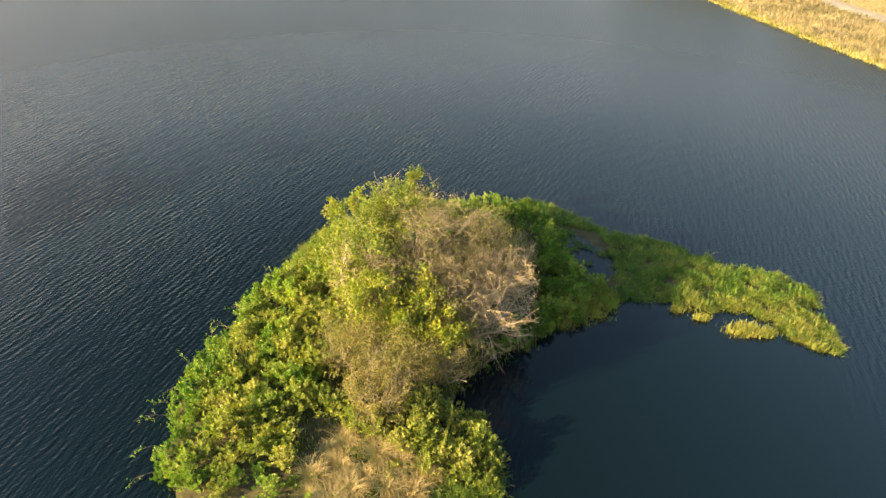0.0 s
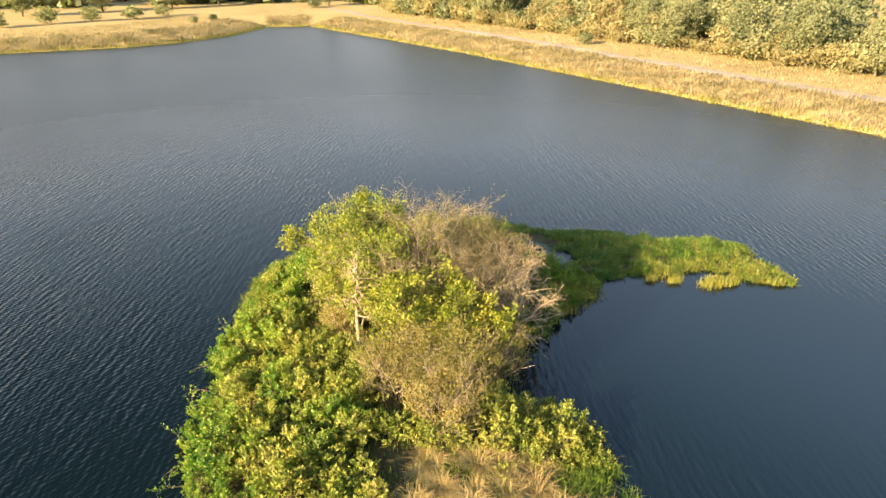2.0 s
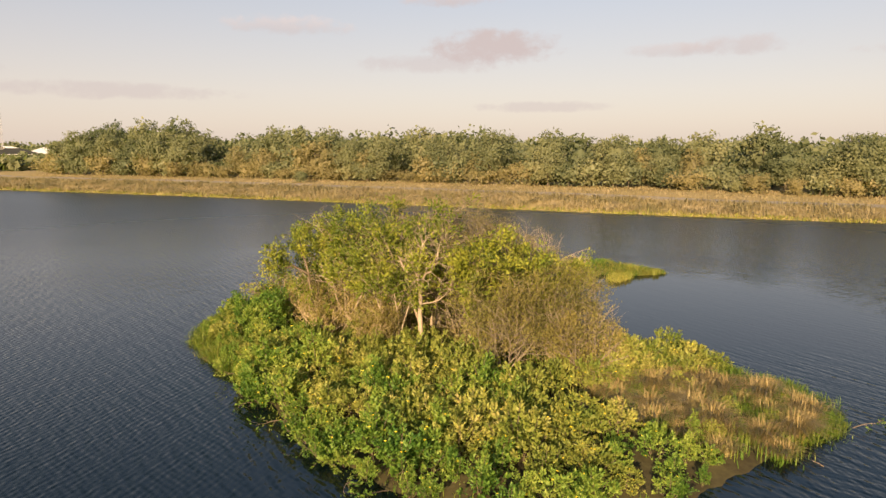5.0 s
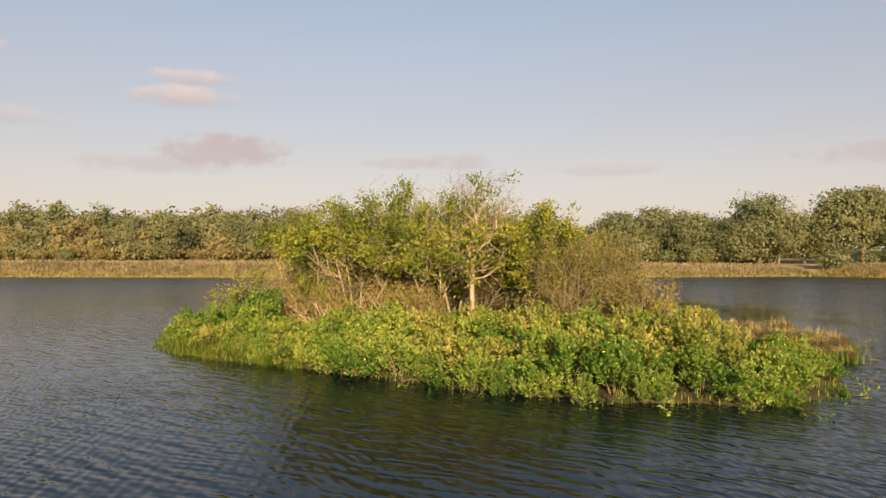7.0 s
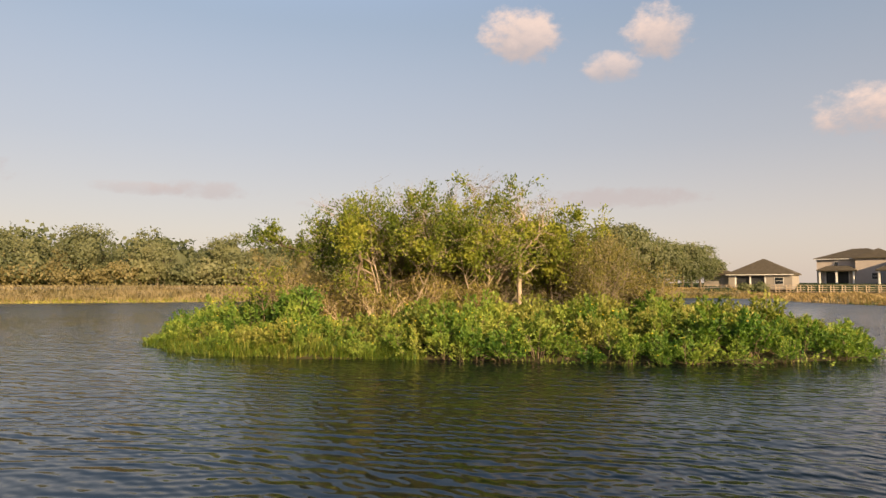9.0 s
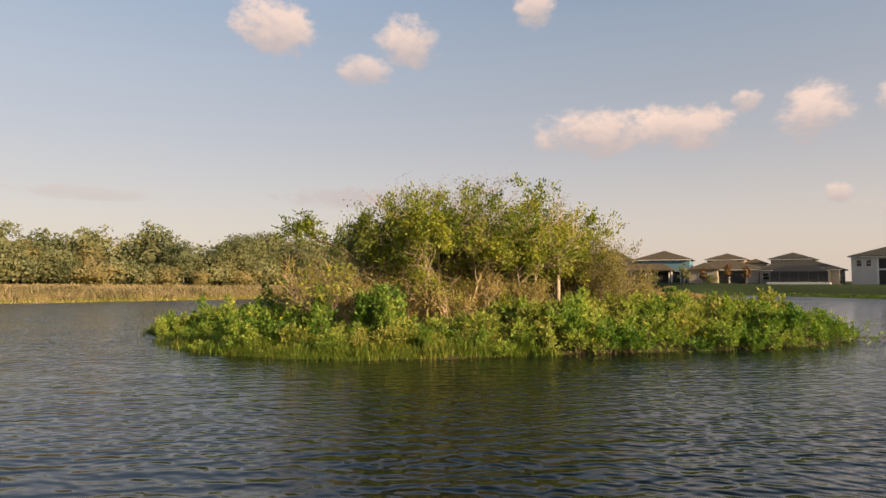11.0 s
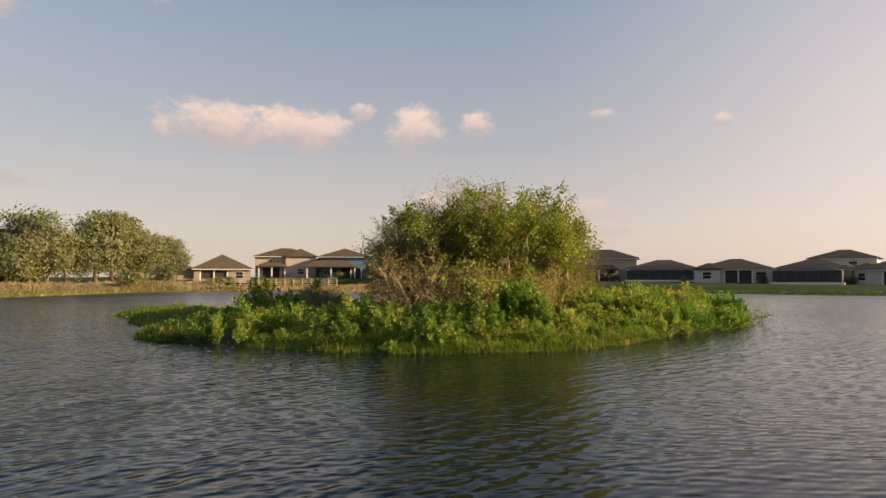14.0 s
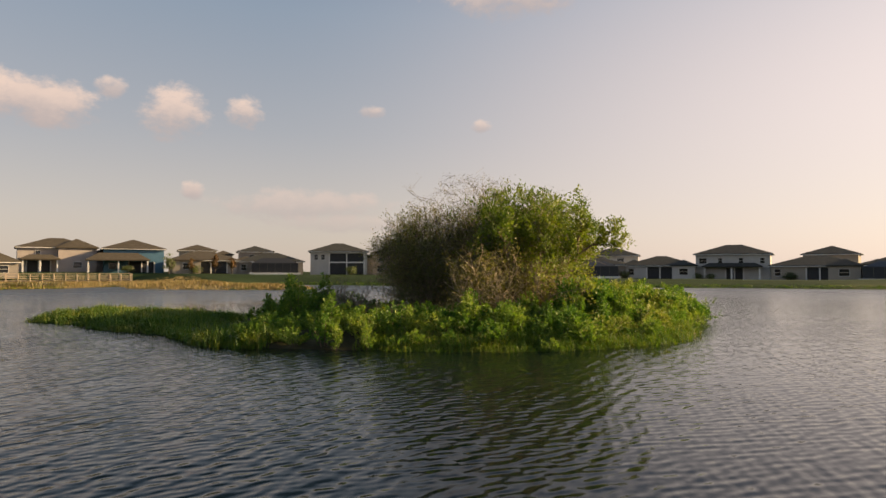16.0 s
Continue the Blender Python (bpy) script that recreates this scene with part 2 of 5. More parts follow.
WATER, GROUND = water_material(), ground_material()
SOIL = surface("island_soil", [(0.3, (0.035, 0.028, 0.016)), (0.55, (0.075, 0.065, 0.030)), (0.8, (0.13, 0.10, 0.055))], 1.2)
GRAVEL = surface("path_gravel", [(0.3, (0.19, 0.165, 0.14)), (0.6, (0.26, 0.23, 0.20)), (0.8, (0.33, 0.295, 0.265))], 0.5)
BARK_PALE = surface("pale_bark", [(0.3, (0.20, 0.15, 0.105)), (0.5, (0.33, 0.26, 0.19)), (0.75, (0.47, 0.39, 0.30))], 4.0)
BARK_BROWN = surface("brown_bark", [(0.3, (0.10, 0.07, 0.045)), (0.55, (0.19, 0.145, 0.10)), (0.8, (0.28, 0.22, 0.16))], 4.0)
BARK_TWIG = surface("dry_twig_bark", [(0.3, (0.15, 0.12, 0.09)), (0.55, (0.245, 0.20, 0.145)), (0.8, (0.34, 0.285, 0.21))], 4.0)
BARK_DEAD = surface("bleached_bark", [(0.3, (0.28, 0.21, 0.13)), (0.55, (0.42, 0.325, 0.21)), (0.8, (0.54, 0.44, 0.31))], 4.0)
BARK_FAR = surface("oak_bark", [(0.3, (0.07, 0.055, 0.04)), (0.55, (0.14, 0.115, 0.085)), (0.8, (0.22, 0.19, 0.15))], 1.0)
LEAF_SHRUB = foliage("shrub_leaf", [(0.0, (0.05, 0.125, 0.02)), (0.28, (0.135, 0.23, 0.036)), (0.56, (0.28, 0.345, 0.066)), (0.86, (0.50, 0.48, 0.13)), (1.0, (0.48, 0.36, 0.15))], 0.42, patch=0.9, amount=0.42, leaf=0.32)
LEAF_AMBER = foliage("yellowing_leaf", [(0.0, (0.10, 0.15, 0.027)), (0.3, (0.23, 0.26, 0.053)), (0.6, (0.37, 0.355, 0.092)), (0.9, (0.47, 0.36, 0.145)), (1.0, (0.38, 0.22, 0.10))], 0.42, patch=1.1, amount=0.42, leaf=0.32)
LEAF_TREE = foliage("broad_leaf", [(0.0, (0.07, 0.105, 0.017)), (0.28, (0.16, 0.20, 0.028)), (0.56, (0.31, 0.315, 0.045)), (1.0, (0.52, 0.42, 0.07))], 0.42, patch=0.9, amount=0.42, leaf=0.30)
LEAF_FINE = foliage("fine_olive_leaf", [(0.0, (0.085, 0.085, 0.024)), (0.4, (0.17, 0.155, 0.042)), (0.75, (0.27, 0.23, 0.07)), (1.0, (0.36, 0.27, 0.11))], 0.34, patch=0.9, leaf=0.4)
LEAF_DRY = foliage("dry_olive_leaf", [(0.0, (0.14, 0.125, 0.035)), (0.4, (0.26, 0.215, 0.065)), (0.75, (0.38, 0.29, 0.10)), (1.0, (0.46, 0.33, 0.14))], 0.36, patch=0.9, leaf=0.4)
LEAF_GREY = foliage("grey_green_leaf", [(0.0, (0.085, 0.095, 0.03)), (0.5, (0.185, 0.178, 0.062)), (1.0, (0.31, 0.26, 0.11))], 0.34)
LEAF_OAK = foliage("oak_leaf", [(0.0, (0.125, 0.145, 0.078)), (0.4, (0.225, 0.23, 0.122)), (0.75, (0.32, 0.295, 0.16)), (1.0, (0.40, 0.35, 0.19))], 0.48, patch=0.16, amount=0.46, leaf=0.10)
LEAF_AUTUMN = foliage("dry_tree_leaf", [(0.0, (0.24, 0.21, 0.105)), (0.5, (0.37, 0.305, 0.158)), (1.0, (0.45, 0.355, 0.20))], 0.55, patch=0.2, amount=0.35, leaf=0.10)
LEAF_RUST = foliage("rust_leaf", [(0.0, (0.10, 0.05, 0.02)), (0.5, (0.18, 0.095, 0.032)), (1.0, (0.24, 0.15, 0.06))], 0.25)
GRASS_GREEN = foliage("marsh_grass", [(0.0, (0.055, 0.12, 0.016)), (0.4, (0.115, 0.195, 0.024)), (0.75, (0.22, 0.26, 0.04)), (1.0, (0.38, 0.32, 0.08))], 0.4, patch=0.35, amount=0.3)
GRASS_DRY = foliage("dry_grass", [(0.0, (0.20, 0.145, 0.06)), (0.45, (0.36, 0.265, 0.12)), (0.8, (0.47, 0.36, 0.18)), (1.0, (0.30, 0.28, 0.08))], 0.35, patch=0.5)
GRASS_BANK = foliage("golden_bank_grass", [(0.0, (0.175, 0.16, 0.072)), (0.35, (0.295, 0.24, 0.128)), (0.7, (0.38, 0.30, 0.18)), (1.0, (0.44, 0.345, 0.225))], 0.28, patch=0.22, amount=0.5, leaf=0.22)
GRASS_SPIT = foliage("spit_grass_blade", [(0.0, (0.035, 0.085, 0.013)), (0.4, (0.075, 0.145, 0.019)), (0.75, (0.15, 0.205, 0.03)), (1.0, (0.29, 0.275, 0.065))], 0.35, patch=0.9, amount=0.45)
GRASS_EDGE = foliage("lime_edge_grass", [(0.0, (0.10, 0.14, 0.022)), (0.5, (0.23, 0.235, 0.045)), (1.0, (0.40, 0.345, 0.10))], 0.35, patch=0.2)
PETAL = surface("yellow_petal", [(0.3, (0.72, 0.50, 0.02)), (0.7, (0.85, 0.66, 0.04))], 20.0, 0.6, 0.0)


def wall_paint(name, c):
    return surface(name, [(0.3, tuple(v * 0.86 for v in c)), (0.55, c), (0.8, tuple(min(1, v * 1.08) for v in c))], 0.7, 0.8, 0.15)


WALL_GREY, WALL_BLUE, WALL_BEIGE = wall_paint("grey_stucco", (0.42, 0.36, 0.32)), wall_paint("blue_siding", (0.10, 0.20, 0.28)), wall_paint("beige_stucco", (0.38, 0.33, 0.27))
WALL_WHITE, WALL_TAN = wall_paint("white_stucco", (0.50, 0.48, 0.45)), wall_paint("tan_stucco", (0.28, 0.25, 0.22))
ROOF_BROWN = surface("brown_shingle", [(0.3, (0.058, 0.047, 0.034)), (0.55, (0.088, 0.073, 0.053)), (0.8, (0.118, 0.098, 0.073))], 1.5, 0.9, 0.5)
ROOF_DARK = surface("charcoal_shingle", [(0.3, (0.033, 0.034, 0.030)), (0.55, (0.052, 0.052, 0.046)), (0.8, (0.075, 0.074, 0.066))], 1.5, 0.9, 0.5)
ROOF_PALE = surface("pale_metal_roof", [(0.3, (0.62, 0.60, 0.57)), (0.7, (0.74, 0.72, 0.69))], 0.6, 0.5, 0.1)
TRIM = surface("white_trim", [(0.3, (0.62, 0.60, 0.56)), (0.7, (0.74, 0.72, 0.69))], 2.0, 0.6, 0.1)
SCREEN = surface("dark_screen", [(0.3, (0.016, 0.017, 0.019)), (0.7, (0.030, 0.031, 0.034))], 2.0, 0.6, 0.1)
TIMBER = surface("weathered_deck_timber", [(0.3, (0.36, 0.28, 0.19)), (0.55, (0.52, 0.41, 0.30)), (0.8, (0.62, 0.51, 0.39))], 3.0, 0.85, 0.4)
STEEL_DARK = surface("bronze_frame", [(0.3, (0.05, 0.045, 0.04)), (0.7, (0.08, 0.072, 0.065))], 3.0, 0.5, 0.1)
STEEL = surface("galvanised_steel", [(0.3, (0.40, 0.38, 0.37)), (0.7, (0.52, 0.50, 0.49))], 3.0, 0.5, 0.1, metal=0.6)


def glass_material():
    m, k, b = material("window_glass")
    b.inputs["Base Color"].default_value = (0.015, 0.018, 0.022, 1)
    b.inputs["Roughness"].default_value = 0.05
    b.inputs["IOR"].default_value = 1.5
    return m


GLASS = glass_material()


# ---- mesh helpers ----
def mesh_of(name, verts, faces, mat):
    """A mesh from an array of places and a list of arrays of faces (each n x 3 or n x 4)."""
    me = bpy.data.meshes.new(name)
    verts = np.asarray(verts, np.float32).reshape(-1, 3)
    faces = [np.asarray(f, np.int32) for f in (faces if isinstance(faces, list) else [faces]) if len(f)]
    me.vertices.add(len(verts))
    me.vertices.foreach_set("co", verts.ravel())
    sizes = np.concatenate([np.full(len(f), f.shape[1], np.int32) for f in faces])
    loops = np.concatenate([f.ravel() for f in faces])
    me.loops.add(len(loops))
    me.loops.foreach_set("vertex_index", loops)
    me.polygons.add(len(sizes))
    me.polygons.foreach_set("loop_start", np.r_[0, np.cumsum(sizes)[:-1]].astype(np.int32))
    me.update(calc_edges=True)
    me.materials.append(mat)
    return me


def child(name, me, parent, label=""):
    ob = new(name, me)
    ob.parent = parent
    if label:
        tagged(ob, label=label)
    return ob


def bm_mesh(name, bm, mat):
    me = bpy.data.meshes.new(name)
    bmesh.ops.recalc_face_normals(bm, faces=bm.faces)
    bm.to_mesh(me)
    bm.free()
    me.materials.append(mat)
    return me


def part(name, bm, mat, parent, label=""):
    return child(name, bm_mesh(name, bm, mat), parent, label)


def box(bm, x0, y0, z0, x1, y1, z1, bevel=0.0):
    """Adds a box, with its edges broken where bevel is given."""
    made = bmesh.ops.create_cube(bm, size=1.0, matrix=Matrix.Translation(((x0 + x1) / 2, (y0 + y1) / 2, (z0 + z1) / 2)) @ Matrix.Diagonal((x1 - x0, y1 - y0, z1 - z0, 1)))
    if bevel:
        edges = {e for v in made["verts"] for e in v.link_edges}
        bmesh.ops.bevel(bm, geom=list(edges), offset=bevel, segments=1, affect="EDGES")
    return bm


def unit(v):
    return v / np.maximum(np.linalg.norm(v, axis=-1, keepdims=True), 1e-9)


def cards(rng, base, way, length, width, fold=0.25):
    """Folded leaves: base, two sides and a tip each."""
    n = len(base)
    side = unit(np.cross(way, rng.normal(size=(n, 3))))
    up = np.cross(side, way)
    length, width = np.broadcast_to(length, n)[:, None], np.broadcast_to(width, n)[:, None]
    mid = base + way * length * 0.48 + up * width * fold
    v = np.stack([base, mid + side * width / 2, base + way * length - up * width * fold * 0.6, mid - side * width / 2], 1)
    return v.reshape(-1, 3), np.arange(4 * n).reshape(n, 4)


def sprays(rng, base, face, length, width, jitter=0.55):
    """Flat leaf sprays that look outwards, as the outside of a crown does."""
    n = len(base)
    normal = unit(face + rng.normal(size=(n, 3)) * jitter)
    way = unit(np.cross(normal, rng.normal(size=(n, 3))))
    side = np.cross(normal, way)
    length, width = np.broadcast_to(length, n)[:, None], np.broadcast_to(width, n)[:, None]
    v = np.stack([base - way * length / 2, base + side * width / 2 + way * length * 0.1, base + way * length / 2, base - side * width / 2 - way * length * 0.05], 1)
    return v.reshape(-1, 3), np.arange(4 * n).reshape(n, 4)


def canopy(rng, centre, radius, high, fineness, rough, knob, low=-0.45):
    """The leafy outside of a crown: a closed body swollen into knobs with creases between them, and ragged all over."""
    bm = bmesh.new()
    bmesh.ops.create_icosphere(bm, subdivisions=fineness, radius=1.0)
    v = np.array([p.co[:] for p in bm.verts])
    f = np.array([[p.index for p in q.verts] for q in bm.faces])
    bm.free()
    shift = Vector(rng.uniform(-50, 50, 3))
    size = np.array([radius, radius, high])
    body = v * size
    swell = np.array([1.5 * abs(noise.noise(Vector(p) / knob + shift)) + 0.8 * abs(noise.noise(Vector(p) / (knob * 0.42) - shift)) + 0.5 * noise.noise(Vector(p) / (knob * 2.6) - shift) for p in body])
    body = body * (0.72 + 0.38 * np.minimum(swell, 0.95) + rng.normal(size=len(v)) * rough)[:, None] + rng.normal(size=v.shape) * rough * 2.0
    body[:, 2] = np.maximum(body[:, 2], high * low + rng.normal(size=len(v)) * 0.25)
    return np.asarray(centre) + body, f, unit(v / size)


def join(pieces):
    """Several (verts, faces) as one."""
    vs, fs, n = [], [], 0
    for v, f in pieces:
        vs.append(v)
        fs.append(np.asarray(f) + n)
        n += len(v)
    return np.concatenate(vs), np.concatenate(fs)


def tube(points, radii, sides):
    """A tapered limb along a line of points."""
    p = np.array(points)
    d = unit(np.gradient(p, axis=0))
    a = unit(np.cross(d, np.where(np.abs(d[:, 2:]) > 0.9, [[1.0, 0, 0]], [[0, 0, 1.0]])))
    b = np.cross(d, a)
    t = np.arange(sides) * 2 * np.pi / sides
    ring = a[:, None] * np.cos(t)[None, :, None] + b[:, None] * np.sin(t)[None, :, None]
    v = p[:, None] + ring * np.array(radii)[:, None, None]
    i, j = np.meshgrid(np.arange(len(p) - 1), np.arange(sides), indexing="ij")
    k = (j + 1) % sides
    f = np.stack([i * sides + j, i * sides + k, (i + 1) * sides + k, (i + 1) * sides + j], -1).reshape(-1, 4)
    return v.reshape(-1, 3), f


def grow(rng, start, way, length, radius, level, spec, limbs, tips):
    """One limb and, from it, the next ones. spec: a row for each level: steps, wander, lift, children, spread, ratio, from."""
    steps, wander, lift, kids, spread, ratio, first = spec[level]
    p, d, pts, rad = np.array(start, float), unit(np.array(way, float)), [np.array(start, float)], [radius]
    for s in range(steps):
        d = unit(d + rng.normal(size=3) * wander + np.array([0, 0, lift]))
        p = p + d * length / steps
        pts.append(p)
        rad.append(radius * (1 - 0.72 * (s + 1) / steps))
    limbs.append((pts, rad, level))
    if level == len(spec) - 1:
        tips.append((np.array(pts), d))
        return
    for c in range(kids):
        f = first + (1 - first) * (c + rng.random()) / kids
        at = f * steps
        i = min(int(at), steps - 1)
        q = pts[i] + (pts[i + 1] - pts[i]) * (at - i)
        axis = unit(pts[i + 1] - pts[i])
        out = unit(np.cross(axis, rng.normal(size=3)))
        grow(rng, q, axis * math.cos(spread) + out * math.sin(spread), length * ratio * (0.75 + 0.5 * rng.random()), max(radius * (1 - 0.7 * f) * 0.72, 0.004), level + 1, spec, limbs, tips)


def limb_mesh(name, limbs, mat, fat=1.0):
    pieces = [tube(p if lv < 3 else p[::2] if len(p) % 2 else [p[0], *p[1::2]], np.array(r if lv < 3 else r[::2] if len(p) % 2 else [r[0], *r[1::2]]) * fat, 6 if lv == 0 else 4 if lv == 1 else 3) for p, r, lv in limbs]
    v, f = join(pieces)
    return mesh_of(name, v, f, mat)


def leaves_on(rng, tips, count, length, width, spread=0.10, out=0.7, low=0.15, clump=0.0):
    """Leaves set along the outermost twigs."""
    base, way = [], []
    for pts, d in tips:
        dense = 1.0 if clump <= 0 else float(np.clip(noise.noise(Vector(pts[-1]) * 1.6 + Vector((7.3, 1.1, 4.2))) * 3.2 + 1 - clump, 0, 2.2))
        dense = 0.0 if dense < 0.3 else dense
        n = rng.poisson(count * dense)
        if not n:
            continue
        s = (low + (1 - low) * rng.random(n)) * (len(pts) - 1)
        i = np.minimum(s.astype(int), len(pts) - 2)
        base.append(pts[i] + (pts[i + 1] - pts[i]) * (s - i)[:, None] + rng.normal(size=(n, 3)) * spread)
        way.append(unit(d + rng.normal(size=(n, 3)) * out + np.array([0, 0, 0.25])))
    base, way = np.concatenate(base), np.concatenate(way)
    k = 0.7 + 0.6 * rng.random(len(base))
    return cards(rng, base, way, length * k, width * k)


# ---- the lie of the land ----
SHORE = np.array([
    (-42, 102), (-35, 105), (-13.7, 106), (-5.1, 109.6), (5, 118), (13, 131), (22, 130), (31.5, 100), (38, 78), (43.5, 54), (48.5, 33), (53, 14), (57.5, -3),
    (62.5, -18), (67, -30), (64, -38), (58, -45), (57, -53), (52.5, -53), (51, -46), (46, -42.5), (35, -41.5), (26, -42.5), (26.5, -46), (34, -49), (42, -56),
    (41, -70), (30, -68), (14, -62), (0, -60.5), (-12, -57), (-25, -57), (-38, -52), (-62, -48), (-84, -18), (-88, 30), (-75, 88)], float)
ISLE = np.array([
    (3.2, -11.9), (0.4, -11.1), (-3.0, -10.0), (-5.2, -9.2), (-6.3, -7.0), (-6.7, -5.0), (-6.6, -3.0), (-6.2, -1.0), (-5.6, 0.9), (-5.0, 3.0), (-4.5, 5.0), (-4.1, 7.0),
    (-3.1, 8.9), (-1.5, 10.7), (0.6, 12.0), (3.0, 12.4), (5.4, 12.5), (8.0, 12.7), (9.6, 12.6), (10.9, 11.7), (11.8, 10.6), (12.8, 9.5), (14.2, 8.8), (16.0, 8.0), (17.4, 7.1), (19.1, 5.6), (21.9, 4.7), (22.6, 3.4),
    (22.1, 1.5), (21.9, -1.4), (20.2, -0.3), (19.7, 0.8), (18.7, 1.8), (17.6, 1.9), (16.1, 1.7), (14.8, 2.6), (12.9, 2.6), (12.0, 1.2), (10.2, 0.6), (8.6, -0.6),
    (6.9, -1.6), (5.0, -3.2), (4.8, -4.2), (5.8, -5.3), (6.2, -7.2), (6.1, -8.8), (5.7, -10.3), (4.7, -11.5)], float)
INLET = np.array([(10.5, 8.9), (11.1, 8.8), (12.0, 8.1), (13.0, 6.9), (13.2, 5.2), (12.3, 4.6), (11.7, 5.4), (11.6, 6.4), (11.0, 7.0), (10.4, 8.0)], float)


def signed(points, poly):
    """Distance from points to a closed line, positive inside."""
    p = np.asarray(points, float)
    best, inside = np.full(len(p), 1e18), np.zeros(len(p), bool)
    for a, b in zip(poly, np.roll(poly, -1, 0)):
        e = b - a
        t = np.clip(((p - a) @ e) / (e @ e), 0, 1)
        best = np.minimum(best, ((p - a - t[:, None] * e) ** 2).sum(1))
        cross = (a[1] > p[:, 1]) != (b[1] > p[:, 1])
        inside ^= cross & (p[:, 0] < (b[0] - a[0]) * (p[:, 1] - a[1]) / (b[1] - a[1] + 1e-12) + a[0])
    return np.sqrt(best) * np.where(inside, 1, -1)


def ripple2(p, size, seed):
    """A cheap smooth wobble over the plan, about -1 to 1."""
    x, y = p[:, 0] / size + seed, p[:, 1] / size - seed * 1.7
    return (np.sin(x * 1.7 + np.sin(y * 1.3) * 1.4) + np.sin(y * 1.9 + np.sin(x * 1.1 + 2) * 1.5) + np.sin((x + y) * 2.9)) / 3


CHANNEL = np.array([(66, -31), (72, -45), (84, -62), (97, -69), (101, -76), (80, -94), (70, -90), (56, -68), (42, -60), (51, -46), (57, -53)], float)


def land_z(p):
    d = -signed(p, SHORE)
    z = np.interp(d, [-30, -3, 0, 2, 6, 11, 30, 120, 3000], [-2.0, -0.7, 0.0, 0.45, 1.05, 1.45, 1.55, 1.6, 1.6]) * np.where(d > 0, np.interp(p[:, 1], [-20, 30], [0.8, 1.05]), 1.0)
    z = z + np.clip((-58 - p[:, 1]) / 30, 0, 1) * np.clip((p[:, 0] - 30) * 0.011, -0.8, 0.9) * np.clip(d / 12, 0, 1)
    z = z + np.clip(d / 8, 0, 1) * ripple2(p, 9, 3) * 0.10
    # a marshy channel leads off under the boardwalk
    return np.where(d > 0, np.minimum(z, np.interp(signed(p, CHANNEL), [-6, 0, 3], [3.0, 0.5, 0.12])), z)


def isle_z(p):
    d = np.minimum(signed(p, ISLE), -signed(p, INLET) + 0.1)
    return np.interp(d, [-2, -0.5, 0, 0.5, 2, 5], [-0.9, -0.30, -0.08, 0.06, 0.26, 0.36]) + ripple2(p, 0.9, 1) * 0.04


def sheet(name, xs, ys, height, mat, keep=None):
    gx, gy = np.meshgrid(xs, ys)
    p = np.stack([gx.ravel(), gy.ravel()], 1)
    v = np.column_stack([p, height(p)])
    i, j = np.meshgrid(np.arange(len(ys) - 1), np.arange(len(xs) - 1), indexing="ij")
    a = (i * len(xs) + j).ravel()
    f = np.stack([a, a + 1, a + 1 + len(xs), a + len(xs)], 1)
    if keep is not None:
        f = f[keep(v)[f].any(1)]
    me = mesh_of(name, v, f, mat)
    me.polygons.foreach_set("use_smooth", np.ones(len(f), bool))
    return new(name, me)


far = np.array([150, 170, 200, 250, 330, 450, 700, 1200, 2000, 3200.0])
tagged(sheet("ground", np.r_[-far[::-1], np.arange(-140, 141, 2.0), far], np.r_[-far[::-1], np.arange(-140, 181, 2.0), far[2:]], land_z, GROUND),
       "dry grassy banks and lawns round the pond", "ground", kind="structure")
def wave_z(p):
    """Low swell under the ripples, dying away in the island's lee and towards the far banks."""
    r = np.random.default_rng(2)
    z = np.zeros(len(p))
    for i in range(24):
        size = 0.70 * (1.6 / 0.70) ** r.random()
        a = radians(-24) + r.normal() * 0.4
        z += 0.0017 * size * np.sin((p[:, 0] * math.cos(a) + p[:, 1] * math.sin(a)) * 2 * np.pi / size + r.random() * 6.283)
    calm = np.clip((np.hypot(p[:, 0] - LEE[0], p[:, 1] - LEE[1]) - 4) / 9, 0.12, 1)
    edge = np.clip((np.minimum.reduce([p[:, 0] + 42, 34 - p[:, 0], p[:, 1] + 36, 50 - p[:, 1]])) / 7, 0, 1)
    return z * calm * edge * (0.8 + 0.35 * ripple2(p, 6, 5))


tagged(sheet("water", np.r_[-125, -90, -65, -50, np.arange(-42, 34.1, 0.34), 42, 55, 75, 100, 125], np.r_[-125, -90, -65, -48, np.arange(-36, 50.1, 0.34), 60, 80, 110, 140, 175], wave_z, WATER), "dark wind-rippled pond water reflecting the sky", "water", kind="structure")
tagged(sheet("island_ground", np.arange(-8.4, 26.1, 0.3), np.arange(-14.1, 14.4, 0.3), isle_z, SOIL, lambda v: v[:, 2] > -0.6), "low dark muddy soil of the small island", "ground", kind="structure")


PATH_LINE = np.array([(32, 156), (37, 126), (42, 105), (48.5, 82), (53, 58), (57.5, 36), (62, 15), (66.5, -4), (71, -20), (75, -34), (81, -48), (87, -60), (94, -69)], float)


def off_path(p, wide=1.2):
    """Those of the places p that lie clear of the path."""
    best = np.full(len(p), 1e9)
    for a, b in zip(PATH_LINE, PATH_LINE[1:]):
        e = b - a
        t = np.clip(((p - a) @ e) / (e @ e), 0, 1)
        best = np.minimum(best, np.linalg.norm(p - a - t[:, None] * e, axis=1))
    return p[best > wide]


